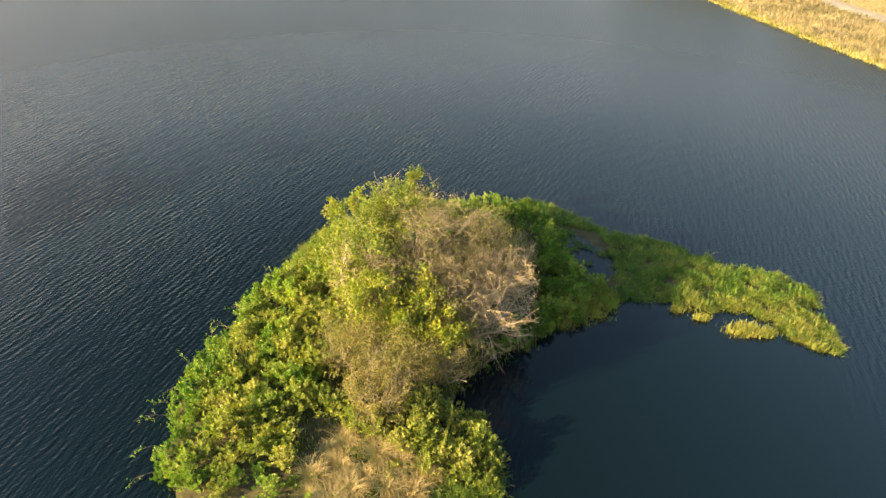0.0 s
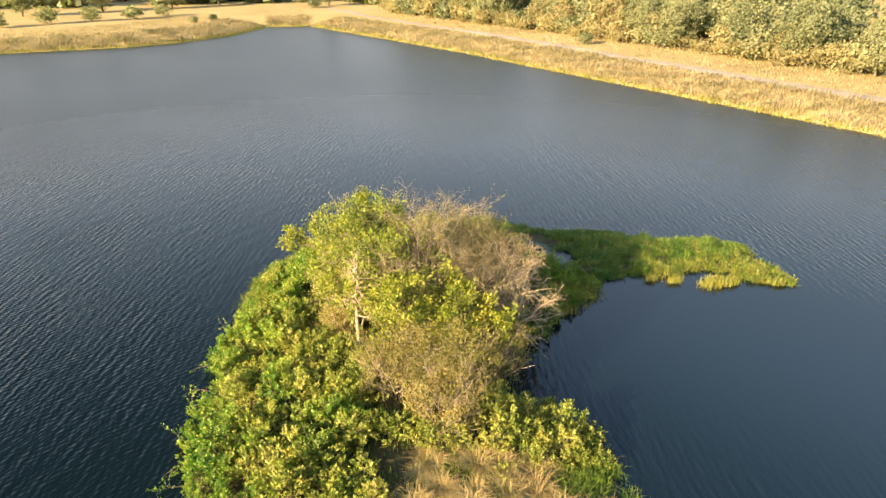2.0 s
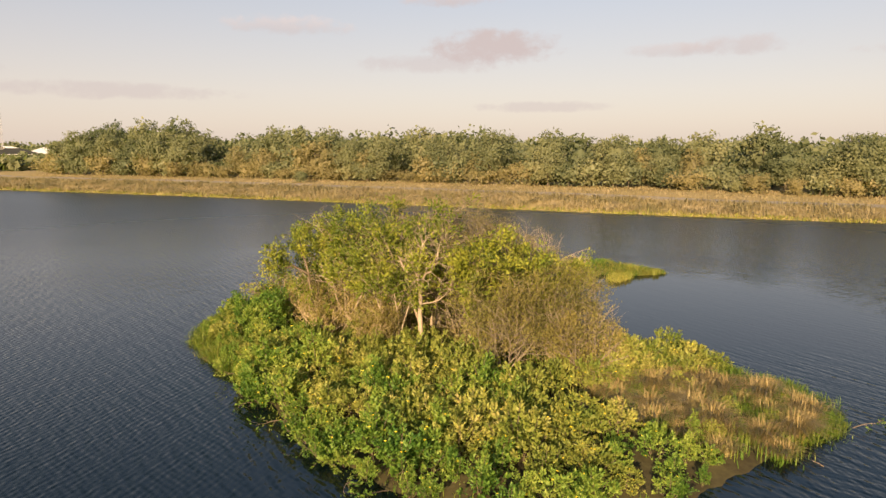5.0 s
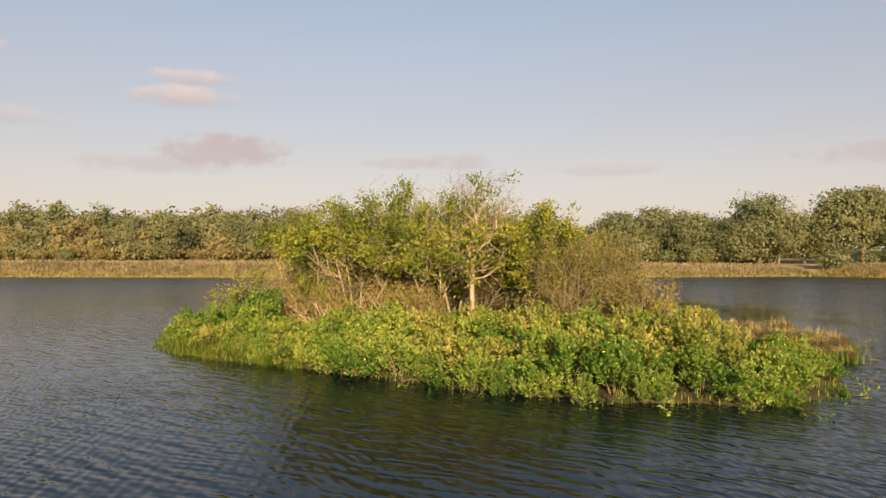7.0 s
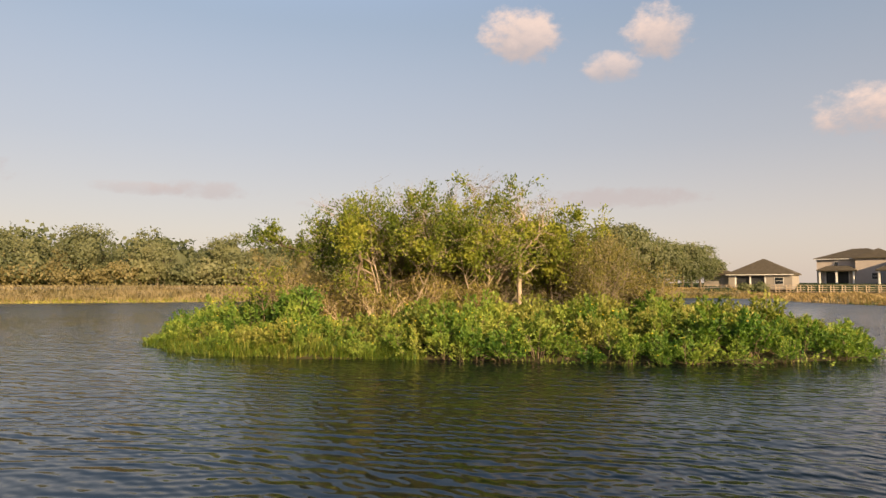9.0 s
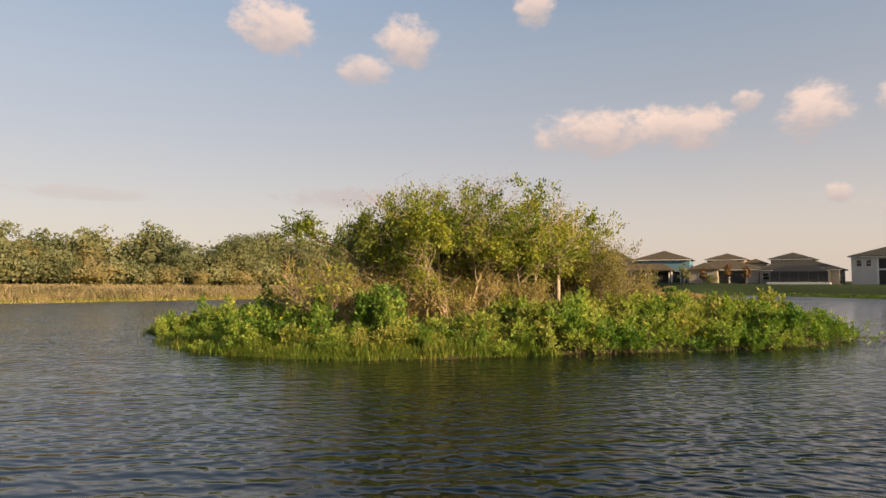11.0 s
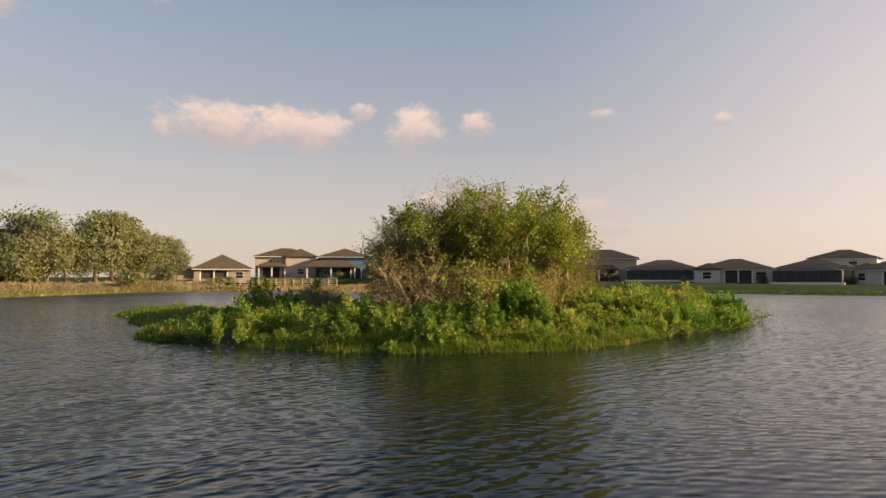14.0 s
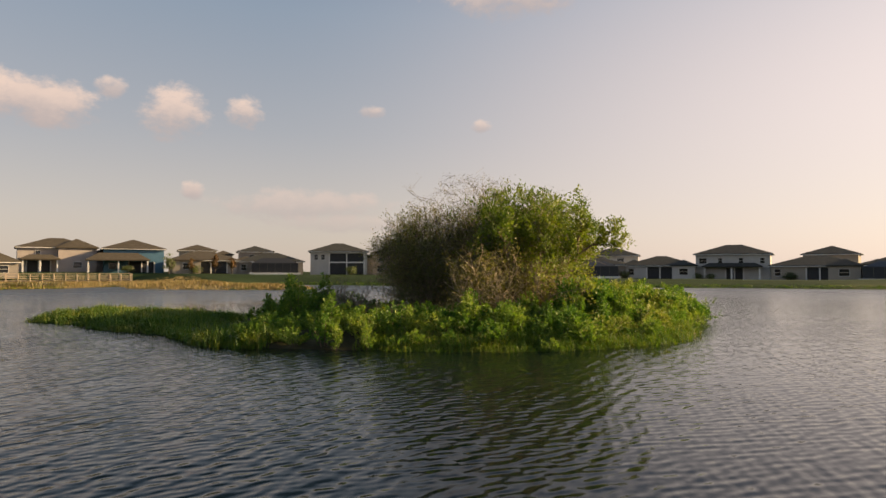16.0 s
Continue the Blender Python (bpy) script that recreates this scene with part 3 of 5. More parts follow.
def path_strip():
    """The gravel path along the top of the bank."""
    line = PATH_LINE
    t = np.linspace(0, len(line) - 1, 120)
    p = np.stack([np.interp(t, np.arange(len(line)), line[:, c]) for c in (0, 1)], 1)
    d = unit(np.gradient(p, axis=0))
    n = np.stack([d[:, 1], -d[:, 0]], 1)
    rows = [p + n * w for w in (-1.1, -0.6, 0.6, 1.1)]
    v = np.concatenate([np.column_stack([r, land_z(r) + h]) for r, h in zip(rows, (0.01, 0.09, 0.09, 0.01))])
    i, j = np.meshgrid(np.arange(3), np.arange(119), indexing="ij")
    a = (i * 120 + j).ravel()
    f = np.stack([a, a + 1, a + 121, a + 120], 1)
    tagged(new("path", mesh_of("path", v, f, GRAVEL)), "pale gravel path along the grassy bank", "path", kind="structure")


path_strip()


# ---- island plants ----
def shrub_model(rng, high, wide, shoots, per, mat):
    """A leafy water primrose: arching shoots thick with narrow leaves, a few yellow flowers. Gives three meshes."""
    limbs, base, way, blooms = [], [], [], []
    for s in range(shoots):
        a = rng.random() * 2 * np.pi
        lean = (rng.random() ** 0.6) * wide
        top = high * (1.0 - 0.45 * (lean / wide) ** 2) * (0.48 + 0.66 * rng.random())
        t = np.linspace(0, 1, 4)[:, None]
        root = np.array([math.cos(a), math.sin(a), 0]) * lean * 0.25
        end = np.array([math.cos(a) * lean, math.sin(a) * lean, top])
        pts = root + (end - root) * np.concatenate([t ** 1.5, t ** 1.5, t], 1) + rng.normal(size=(4, 3)) * 0.03 * t
        if s % 4 == 0:
            limbs.append((pts, np.linspace(0.012, 0.005, 4), 2))
        n = rng.poisson(per)
        u = np.where(rng.random(n) < 0.55, 0.82 + 0.20 * rng.random(n), 0.22 + 0.78 * rng.random(n) ** 0.6)
        i = np.minimum((u * 3).astype(int), 2)
        q = pts[i] + (pts[i + 1] - pts[i]) * (u * 3 - i)[:, None]
        ax = unit(pts[i + 1] - pts[i])
        outw = unit(np.cross(ax, rng.normal(size=(n, 3))))
        base.append(q + outw * 0.02)
        way.append(unit(outw + ax * (0.3 + 0.8 * (u[:, None] > 0.85)) + np.array([0, 0, 0.2])))
        if rng.random() < 0.12:
            blooms.append(end + np.array([0, 0, 0.03]))
    base, way = np.concatenate(base), np.concatenate(way)
    k = 0.6 + 0.7 * rng.random(len(base))
    leaf = cards(rng, base, way, 0.104 * k, 0.047 * k)
    fl = []
    for c in blooms or [np.array([0, 0, high])]:
        t = np.arange(5) * 2 * np.pi / 5
        d = np.stack([np.cos(t), np.sin(t), np.full(5, 0.35)], 1)
        fl.append(cards(rng, np.repeat(c[None], 5, 0), unit(d), 0.034, 0.030, 0.1))
    v, f = join(fl)
    return limb_mesh("stem", limbs, BARK_BROWN), mesh_of("foliage", *leaf, mat), mesh_of("blossom", v, f, PETAL)


def place_model(name, meshes, spot, label, category, group, scale=1.0, turn=0.0):
    ob = tagged(new(name), label, category, group)
    ob.matrix_basis = pose(*spot, 0, 0, turn) @ Matrix.Diagonal((scale, scale, scale, 1))
    for me in meshes:
        piece = child(me.name.split(".")[0], me, ob)
        if piece.name.startswith("blossom"):
            tagged(piece, kind="stuff")
    return ob


rng = np.random.default_rng(5)
SHRUBS = [shrub_model(rng, h, w, s, p, LEAF_SHRUB) for h, w, s, p in ((1.05, 0.74, 42, 33), (1.2, 0.60, 38, 34), (0.9, 0.80, 42, 32), (1.1, 0.68, 40, 34), (0.8, 0.76, 40, 33), (1.4, 0.42, 26, 34))]

AMBER_SHRUBS = [shrub_model(rng, h, w, s, p, LEAF_AMBER) for h, w, s, p in ((1.0, 0.72, 50, 26), (0.85, 0.80, 52, 25), (1.15, 0.60, 44, 27))]


def scatter(rng, poly, gap, edge=0.0, jitter=0.35):
    """Places on a loose grid inside a closed line, and on the island."""
    poly = np.array(poly, float)
    lo, hi = poly.min(0), poly.max(0)
    gx, gy = np.meshgrid(np.arange(lo[0], hi[0], gap), np.arange(lo[1], hi[1], gap * 0.87))
    gx = gx + (np.arange(len(gx)) % 2)[:, None] * gap / 2
    p = np.stack([gx.ravel(), gy.ravel()], 1) + rng.uniform(-jitter, jitter, (gx.size, 2)) * gap
    return p[(signed(p, poly) > 0) & (signed(p, ISLE) > edge) & (signed(p, INLET) < -0.2)]


def shrubs(poly, gap, size, group, edge=0.15, label="leafy green primrose shrub with small yellow flowers"):
    for x, y in scatter(rng, poly, gap, edge):
        near = np.clip(signed(np.array([[x, y]]), ISLE)[0] / 1.2, 0, 1)
        s = size * (0.70 + 0.30 * near) * rng.uniform(0.64, 1.28) * np.interp(y, [-11.5, -9.5, -6.5], [0.36, 0.46, 0.95]) * np.interp(x, [6.2, 10.0], [1.0, 0.52] if y > 8.0 else [1.0, 1.0]) * np.interp(x, [-3.0, 1.5], [0.62, 1.0] if y > 5.0 else [1.0, 1.0])
        z = isle_z(np.array([[x, y]]))[0] - 0.04
        # away from the water many of them have begun to turn
        turned = "west" in group and signed(np.array([[x, y]]), ISLE)[0] > 1.0 and rng.random() < 0.6
        models = AMBER_SHRUBS if turned or "yellowing" in label else SHRUBS
        place_model("primrose_shrub", models[rng.integers(len(models))], (x, y, z), "leafy shrub with yellowing green leaves" if turned else label, "shrub", group, s, rng.uniform(0, 360))


shrubs([(-9, -12), (-1.6, -12), (-1.0, -8.5), (-1.6, -6.5), (-1.0, -4.5), (-2.2, -1.5), (-1.6, 1.5), (-2.3, 4.0), (-9, 4.0)], 0.82, 1.05, "shrubs on the west shore", -0.05)
shrubs([(-5.4, 3.2), (-2.6, 3.0), (-1.4, 6.4), (0.2, 8.8), (-0.6, 10.4), (-2.4, 9.6), (-3.6, 8.0), (-4.4, 6.0)], 0.8, 0.95, "shrubs on the north-west shore", 0.3, "low soft green shrub among the reeds")
shrubs([(-3.1, 6.0), (-2.0, 4.6), (0.0, 7.0), (2.2, 8.2), (5.2, 8.4), (9.8, 9.0), (11.0, 11.0), (10.6, 13.4), (8, 13.4), (4.5, 13.2), (1.0, 12.4), (-0.8, 10.2)], 0.84, 0.94, "shrubs on the north shore", 0.05)
shrubs([(2.2, -6.6), (2.2, -4.4), (5.7, -5.0), (6.2, -8.4), (4.6, -8.6)], 0.78, 1.1, "shrubs on the east side", 0.0, "sprawling shrub with yellowing green leaves")
shrubs([(7.6, -1.2), (9.4, 0.2), (12.2, 1.2), (13.0, 2.8), (11.4, 3.8), (9.0, 1.2)], 0.78, 0.66, "shrubs by the inlet", 0.0, "low bright green shrub at the water's edge")
shrubs([(8.8, 0.9), (10.6, 1.4), (11.0, 5.4), (10.3, 9.0), (9.2, 9.0), (9.0, 4.8)], 0.8, 1.0, "shrubs by the inlet")
shrubs([(5.4, -2.2), (8.8, -0.2), (9.2, 1.6), (6.8, 0.8), (5.0, -0.6)], 0.8, 0.85, "shrubs on the east side", 0.0)
shrubs([(-1.8, -3.6), (0.4, -4.4), (0.2, -5.2), (-1.8, -5.0)], 0.9, 0.85, "shrubs on the west shore", label="low shrub with yellowing and browned leaves")
shrubs([(-0.6, -9.0), (0.8, -8.6), (1.0, -10.4), (-1.2, -10.6)], 1.0, 0.95, "shrubs on the west shore")
shrubs([(3.0, -9.0), (5.2, -8.8), (5.0, -11.0), (3.4, -11.4)], 1.15, 0.85, "shrubs on the east side", label="sprawling shrub with yellowing green leaves")
shrubs([(0.6, -7.6), (2.6, -6.2), (3.4, -8.4), (3.6, -10.6), (1.0, -10.8)], 1.5, 0.95, "shrubs on the southern point", label="small shrub with yellowing green leaves")
shrubs([(-2.4, -4.5), (-0.4, -3.6), (0.2, -1.4), (0.8, 0.6), (-0.6, 3.5), (-2.6, 4.6)], 0.82, 1.0, "shrubs among the trunks", label="low green shrub with yellowing leaves")
shrubs([(0.2, -4.6), (2.3, -4.9), (2.5, -6.0), (1.6, -6.9), (0.4, -6.2)], 0.78, 0.85, "shrubs on the southern point", label="small shrub with yellowing green leaves")


def blades(rng, p, z, high, wide, lean=0.35):
    """Grass blades, bent once, rooted at the places p."""
    n = len(p)
    a = rng.random(n) * 2 * np.pi
    d = np.stack([np.cos(a), np.sin(a), np.zeros(n)], 1)
    s = np.stack([-np.sin(a), np.cos(a), np.zeros(n)], 1)
    h, w = np.broadcast_to(high, n) * rng.uniform(0.6, 1.2, n), np.broadcast_to(wide, n) * rng.uniform(0.7, 1.3, n)
    b = np.column_stack([p, z])
    k = np.minimum(np.abs(rng.normal(size=n)) * lean, 1.0 + 0.25 * rng.random(n))
    up = np.array([0, 0, 1.0])
    mid = b + up * (h * 0.6)[:, None] + d * (h * k * 0.35)[:, None]
    tip = b + up * (h * np.clip(1 - k * 0.45, 0.35, 1))[:, None] + d * (h * k)[:, None]
    hw = (w / 2)[:, None]
    v = np.stack([b - s * hw, b + s * hw, mid + s * hw * 0.8, mid - s * hw * 0.8, tip], 1).reshape(-1, 3)
    o = np.arange(n)[:, None] * 5
    return v, o + np.array([[0, 1, 2, 3]]), o + np.array([[3, 2, 4]])


def grass_stuff(name, rng, p, z, high, wide, mat, label, lean=0.35):
    v, q, t = blades(rng, p, z, high, wide, lean)
    return tagged(new(name, mesh_of(name, v, [q, t], mat)), label, "grass", kind="stuff")


def tufted(rng, centres, per, spread):
    """Blade roots gathered in tufts."""
    p = np.repeat(centres, per, 0)
    return p + rng.normal(size=p.shape) * spread


def region(rng, poly, count, edge=-0.1, poly_in=0.0):
    poly = np.array(poly, float)
    lo, hi = poly.min(0), poly.max(0)
    p = rng.uniform(lo, hi, (count * 4, 2))
    p = p[(signed(p, poly) > poly_in) & (signed(p, ISLE) > edge) & (signed(p, INLET) < -0.05)]
    return p[:count]


def isle_grass(name, poly, tufts, per, high, wide, mat, label, spread=0.10, edge=-0.1, lean=0.35, floor=0.0, lumps=0.0):
    """Grass on the island, tuft by tuft; lumps thins it into separate clumps with gaps between."""
    c = region(rng, poly, tufts, edge)
    lump = ripple2(c, 0.55, 8) * 0.6 + ripple2(c, 0.22, 3) * 0.4
    c, lump = c[lump > lumps - 0.8], lump[lump > lumps - 0.8]
    p = tufted(rng, c, per, spread)
    tall = np.repeat(np.clip(0.86 + lump * 0.75, 0.35, 1.6) * rng.uniform(0.7, 1.25, len(c)), per)
    z = np.maximum(isle_z(p), floor - 0.1) - 0.02
    grass_stuff(name, rng, p, z, high * tall, wide, mat, label, lean)


SPIT = [(11.2, 13.4), (14.0, 12.8), (16.6, 10.8), (17.0, 8.2), (23.6, 6.6), (24.4, 4.4), (23.6, -2.4), (20.2, -0.8), (18.0, 1.5), (14.8, 2.2), (12.5, 2.2), (13.4, 5.6), (13.0, 8.9)]
isle_grass("spit_grass", SPIT, 4600, 13, 0.35, 0.024, GRASS_SPIT, "thick green marsh grass covering the low spit", 0.10, lean=0.8, lumps=0.66)
isle_grass("spit_edge_grass", [(24, 4.5), (23.4, -2.6), (20.0, -0.9), (17.6, 1.4), (15.4, 1.4), (16.4, 2.9), (19.8, 2.2), (21.6, 2.2)], 1000, 13, 0.36, 0.024, GRASS_EDGE, "yellow-green sunlit grass along the spit", 0.09, -0.08, lean=0.9, lumps=0.72)
isle_grass("corner_grass", [(8.6, 10.2), (9.0, 13.6), (14.2, 13.6), (16.4, 11.2), (13.2, 8.9), (11.0, 9.6)], 900, 13, 0.40, 0.024, GRASS_SPIT, "thick green grass on the northern corner", 0.12, lean=0.8, lumps=0.66)
isle_grass("shore_grass", [(-4.6, 3.8), (-3.0, 4.2), (-1.6, 8.2), (0.6, 9.7), (3.6, 10.8), (6.0, 11.2), (6.0, 13.0), (1.0, 12.2), (-2.8, 9.8)], 2300, 15, 0.34, 0.015, GRASS_GREEN, "pale green reeds fringing the north shore", 0.14, -0.1, 1.4)
isle_grass("meadow_grass", [(3.2, -13.2), (5.9, -10.8), (6.5, -6), (4.4, -7), (2.6, -9.6), (0, -10.6), (0.4, -12.4)], 1200, 13, 0.34, 0.018, GRASS_GREEN, "green grass along the southern point", 0.12, -0.2, 1.5, lumps=0.66)
def tussock_model(rng, r, high, count):
    """A mound of dry grass, its blades arching out and over."""
    a, d = rng.random(count) * 2 * np.pi, np.sqrt(rng.random(count)) * r * 0.45
    p = np.stack([np.cos(a) * d, np.sin(a) * d], 1)
    v, q, t = blades(rng, p, np.zeros(count), high, 0.016, 2.4)
    return (mesh_of("tuft", v, [q, t], GRASS_DRY),)


TUSSOCKS = [tussock_model(rng, r, h, n) for r, h, n in ((0.55, 0.62, 340), (0.45, 0.75, 300), (0.70, 0.50, 380))]
POINT = [(-0.6, -9.8), (-0.4, -7.6), (0.2, -5.8), (1.6, -6.2), (3.2, -6.8), (3.8, -8.2), (4.9, -9.0), (4.9, -10.8), (2.6, -11.9), (0.2, -11.0)]
for x, y in scatter(rng, POINT, 0.84, 0.1):
    if rng.random() < 0.8:
        place_model("dry_tussock", TUSSOCKS[rng.integers(3)], (x, y, isle_z(np.array([[x, y]]))[0] - 0.03), "straw-coloured tussock of dry arching grass", "grass tussock", "tussocks on the southern point", rng.uniform(0.7, 1.25), rng.uniform(0, 360))
isle_grass("mixed_grass", [(-0.8, -9.8), (-0.9, -7.3), (1.4, -6.0), (3.2, -6.4), (3.6, -8.2), (4.6, -10.8), (2.6, -12.0), (0.2, -11.2)], 420, 20, 0.40, 0.018, GRASS_GREEN, "yellow-green grass between the tussocks", 0.16)
isle_grass("brown_undergrowth", [(-1.6, -1.0), (4.0, -2.6), (7.2, 0.5), (8.8, 5.5), (6.6, 8.0), (2.5, 7.2), (0, 6.0), (-1.8, 3.6)], 300, 30, 0.62, 0.014, GRASS_DRY, "tangled brown undergrowth beneath the trees", 0.16, lean=0.7)
isle_grass("inlet_grass", [(9.4, 0.2), (12.2, 0.9), (12.9, 2.8), (12.0, 3.8), (10.5, 3.8), (9.6, 2.2)], 460, 12, 0.36, 0.02, GRASS_EDGE, "bright green grass beside the inlet", 0.12)
isle_grass("undergrowth", [(-2.6, -7.0), (2.6, -7.0), (4.8, -3.6), (10.4, 1.0), (10.6, 10.0), (2.0, 9.9), (-2.6, 7.0), (-3.2, -1)], 1600, 12, 0.40, 0.018, GRASS_GREEN, "mixed green undergrowth on the island floor", 0.2)
p = tufted(rng, region(rng, [(-9, -13), (-3.4, -12.5), (-3.4, 4), (-9, 4)], 500, -0.3), 4, 0.12)
p = p[signed(p, ISLE) < 0.7]
grass_stuff("fringe_grass", rng, p, np.maximum(isle_z(p), -0.1) - 0.02, 0.18, 0.02, GRASS_GREEN, "low green fringe at the water's edge")


p = rng.uniform((10.0, 4.2), (13.6, 9.8), (500, 2))
p = p[(signed(p, INLET) > -0.3) & (ripple2(p, 0.45, 5) > 0.25)]
p = tufted(rng, p, 14, 0.09)
grass_stuff("inlet_tufts", rng, p, np.maximum(isle_z(p), -0.06), 0.30, 0.02, GRASS_SPIT, "scattered green tufts in the muddy inlet", 0.8)


def grass_clump(x, y, r, count, high, mat, label):
    """A floating clump of grass beside the spit."""
    p = np.array([x, y]) + rng.normal(size=(count, 2)) * np.array([r, r * 0.55])
    v, q, t = blades(rng, p - np.array([x, y]), np.full(count, -0.06), high, 0.022)
    ob = tagged(new("grass_clump", mesh_of("grass_clump", v, [q, t], mat)), label, "grass clump", "clumps beside the spit", "stuff")
    ob.location = (x, y, 0)


for x, y, r, c in ((18.2, 0.3, 0.42, 900), (19.0, 0.1, 0.25, 350), (16.4, 1.2, 0.2, 260), (15.4, 1.8, 0.18, 200), (21.0, -0.9, 0.16, 160)):
    grass_clump(x, y, r, c, 0.42, GRASS_EDGE, "small clump of yellow-green grass in the water")


def drift_twig(x, y, turn):
    """A bare twig trailing out over the water."""
    limbs, tips = [], []
    grow(rng, (0, 0, 0), (1, 0, 0.35), 0.9, 0.012, 0, [(6, 0.18, -0.03, 5, 0.6, 0.4, 0.3), (4, 0.2, 0.0, 0, 0, 0, 0)], limbs, tips)
    ob = tagged(new("trailing_twig"), "thin stem with sparse leaves trailing over the water", "twig", "trailing stems at the shore")
    ob.matrix_basis = pose(x, y, 0.06, 0, 0, turn)
    child("stem", limb_mesh("stem", limbs, BARK_BROWN), ob)
    child("foliage", mesh_of("foliage", *leaves_on(rng, tips, 7, 0.09, 0.04, 0.02), LEAF_SHRUB), ob)


for x, y, a in ((-6.5, -3.4, 170), (-6.7, -5.0, 185), (-6.6, -4.4, 160), (-6.0, -1.6, 165), (-5.6, 0.2, 150), (-6.6, -6.4, 190), (-6.2, -7.6, 200), (-5.2, 1.6, 160), (-4.2, 4.1, 150), (0.5, -11.6, 265), (3.2, -12.2, 290),
                (-6.4, -2.4, 150), (-5.9, -0.6, 190), (-3.0, -10.3, 240), (-5.0, -9.3, 215)):
    drift_twig(x, y, a)


def joined_limbs(limbs):
    """Only those limbs that start on a limb that is itself joined to the trunk."""
    kept = [l for l in limbs if l[2] == 0]
    out = list(kept)
    for level in range(1, 6):
        if not kept:
            break
        a = np.concatenate([np.array(p[:-1]) for p, rad, lv in kept])
        v = np.concatenate([np.array(p[1:]) for p, rad, lv in kept]) - a
        vv = np.maximum((v * v).sum(1), 1e-9)
        kept = [l for l in limbs if l[2] == level and len(l[0]) > 1]
        good = []
        for l in kept:
            t = np.clip(((l[0][0] - a) * v).sum(1) / vv, 0, 1)
            if np.min(np.linalg.norm(a + v * t[:, None] - l[0][0], axis=1)) < 0.02:
                good.append(l)
        kept = good
        out += good
    return out


def isle_tree(name, x, y, lean, high, trunk, radius, spec, bark, leaf, label, group, count=0, length=0.1, width=0.045, spread=0.08, fat=1.0, seed=0, stems=1, fan=0.25, low=0.15, clump=0.0):
    """A tree or tall bush: trunk(s), limbs and a crown of leaves, scaled to its height."""
    r = np.random.default_rng(seed)
    limbs, tips = [], []
    for s in range(stems):
        a = 2 * math.pi * (s + r.random() * 0.6) / stems
        d = np.array([lean[0], lean[1], 1.0]) + (np.array([math.cos(a), math.sin(a), 0]) * fan if stems > 1 else 0)
        grow(r, np.array([math.cos(a), math.sin(a), 0]) * (0.12 if stems > 1 else 0), d, trunk * (0.85 + 0.3 * r.random() if stems > 1 else 1), radius, 0, spec, limbs, tips)
    top = np.percentile([p[-1][2] for p, _ in tips], 96)
    k = high * 0.9 / top
    limbs = [([q * k for q in p], rad, lv) for p, rad, lv in limbs]
    cut = [max(3, sum(q[2] < high * 0.93 for q in p)) if lv == 0 else len(p) for p, rad, lv in limbs]
    limbs = [(p[:n], rad[:n], lv) for n, (p, rad, lv) in zip(cut, limbs)]
    tips = [(p * k, d) for p, d in tips]
    limbs = [l for l in limbs if l[2] < 1 or l[0][-1][2] < high * 0.97]
    reach = (0.66 if "twig" in name or "dead" in name else 0.52) * high
    limbs = [l for l in limbs if l[2] < 1 or math.hypot(l[0][-1][0] - lean[0] * high * 0.5, l[0][-1][1] - lean[1] * high * 0.5) < reach]
    tips = [(p, d) for p, d in tips if p[-1][2] < high and math.hypot(p[-1][0] - lean[0] * high * 0.5, p[-1][1] - lean[1] * high * 0.5) < reach]
    limbs = joined_limbs(limbs)
    held = {tuple(np.round(p[0], 3)) for p, rad, lv in limbs}
    tips = [(p, d) for p, d in tips if tuple(np.round(p[0], 3)) in held] or tips
    z = isle_z(np.array([[x, y]]))[0] - 0.05
    ob = tagged(new(name), label, "tree" if "tree" in name else "bush", group)
    ob.location = (x, y, z)
    child("trunk", limb_mesh("trunk", [l for l in limbs if l[2] == 0], bark, fat), ob)
    child("branchwork", limb_mesh("branchwork", [l for l in limbs if l[2] > 0], bark, fat), ob)
    if count:
        child("crown", mesh_of("crown", *leaves_on(r, tips, count, length, width, spread, low=low, clump=clump), leaf), ob)
    return ob


OPEN_SPEC = [(7, 0.12, 0.03, 8, 0.90, 0.52, 0.54), (5, 0.18, 0.04, 6, 0.85, 0.52, 0.25), (3, 0.24, 0.02, 4, 0.75, 0.50, 0.25), (2, 0.25, 0.0, 0, 0, 0, 0)]
FORK_SPEC = [(5, 0.03, 0.05, 6, 0.55, 1.25, 0.86), (6, 0.12, 0.13, 7, 0.65, 0.45, 0.35), (4, 0.18, 0.08, 5, 0.65, 0.55, 0.3), (3, 0.22, 0.02, 0, 0, 0, 0)]
BUSH_SPEC = [(6, 0.14, 0.04, 10, 0.8, 0.50, 0.12), (4, 0.18, 0.05, 7, 0.75, 0.55, 0.15), (3, 0.22, 0.0, 0, 0, 0, 0)]
TWIG_SPEC = [(6, 0.12, 0.03, 12, 0.95, 0.60, 0.32), (5, 0.18, 0.03, 8, 0.8, 0.50, 0.2), (3, 0.24, 0.0, 6, 0.75, 0.5, 0.15), (2, 0.3, -0.03, 0, 0, 0, 0)]
DEAD_SPEC = [(6, 0.14, 0.03, 9, 0.9, 0.75, 0.25), (6, 0.16, -0.02, 8, 0.7, 0.5, 0.2), (4, 0.24, -0.05, 5, 0.7, 0.5, 0.2), (3, 0.3, -0.05, 0, 0, 0, 0)]
GROUP, BUSHES = "trees on the island", "bushes on the island"
SLENDER, OLIVE = "slender tree with bright yellow-green leaves", "rounded olive-brown bush with fine leaves"
HAZY = "tall tree with a haze of bare grey-brown twigs"


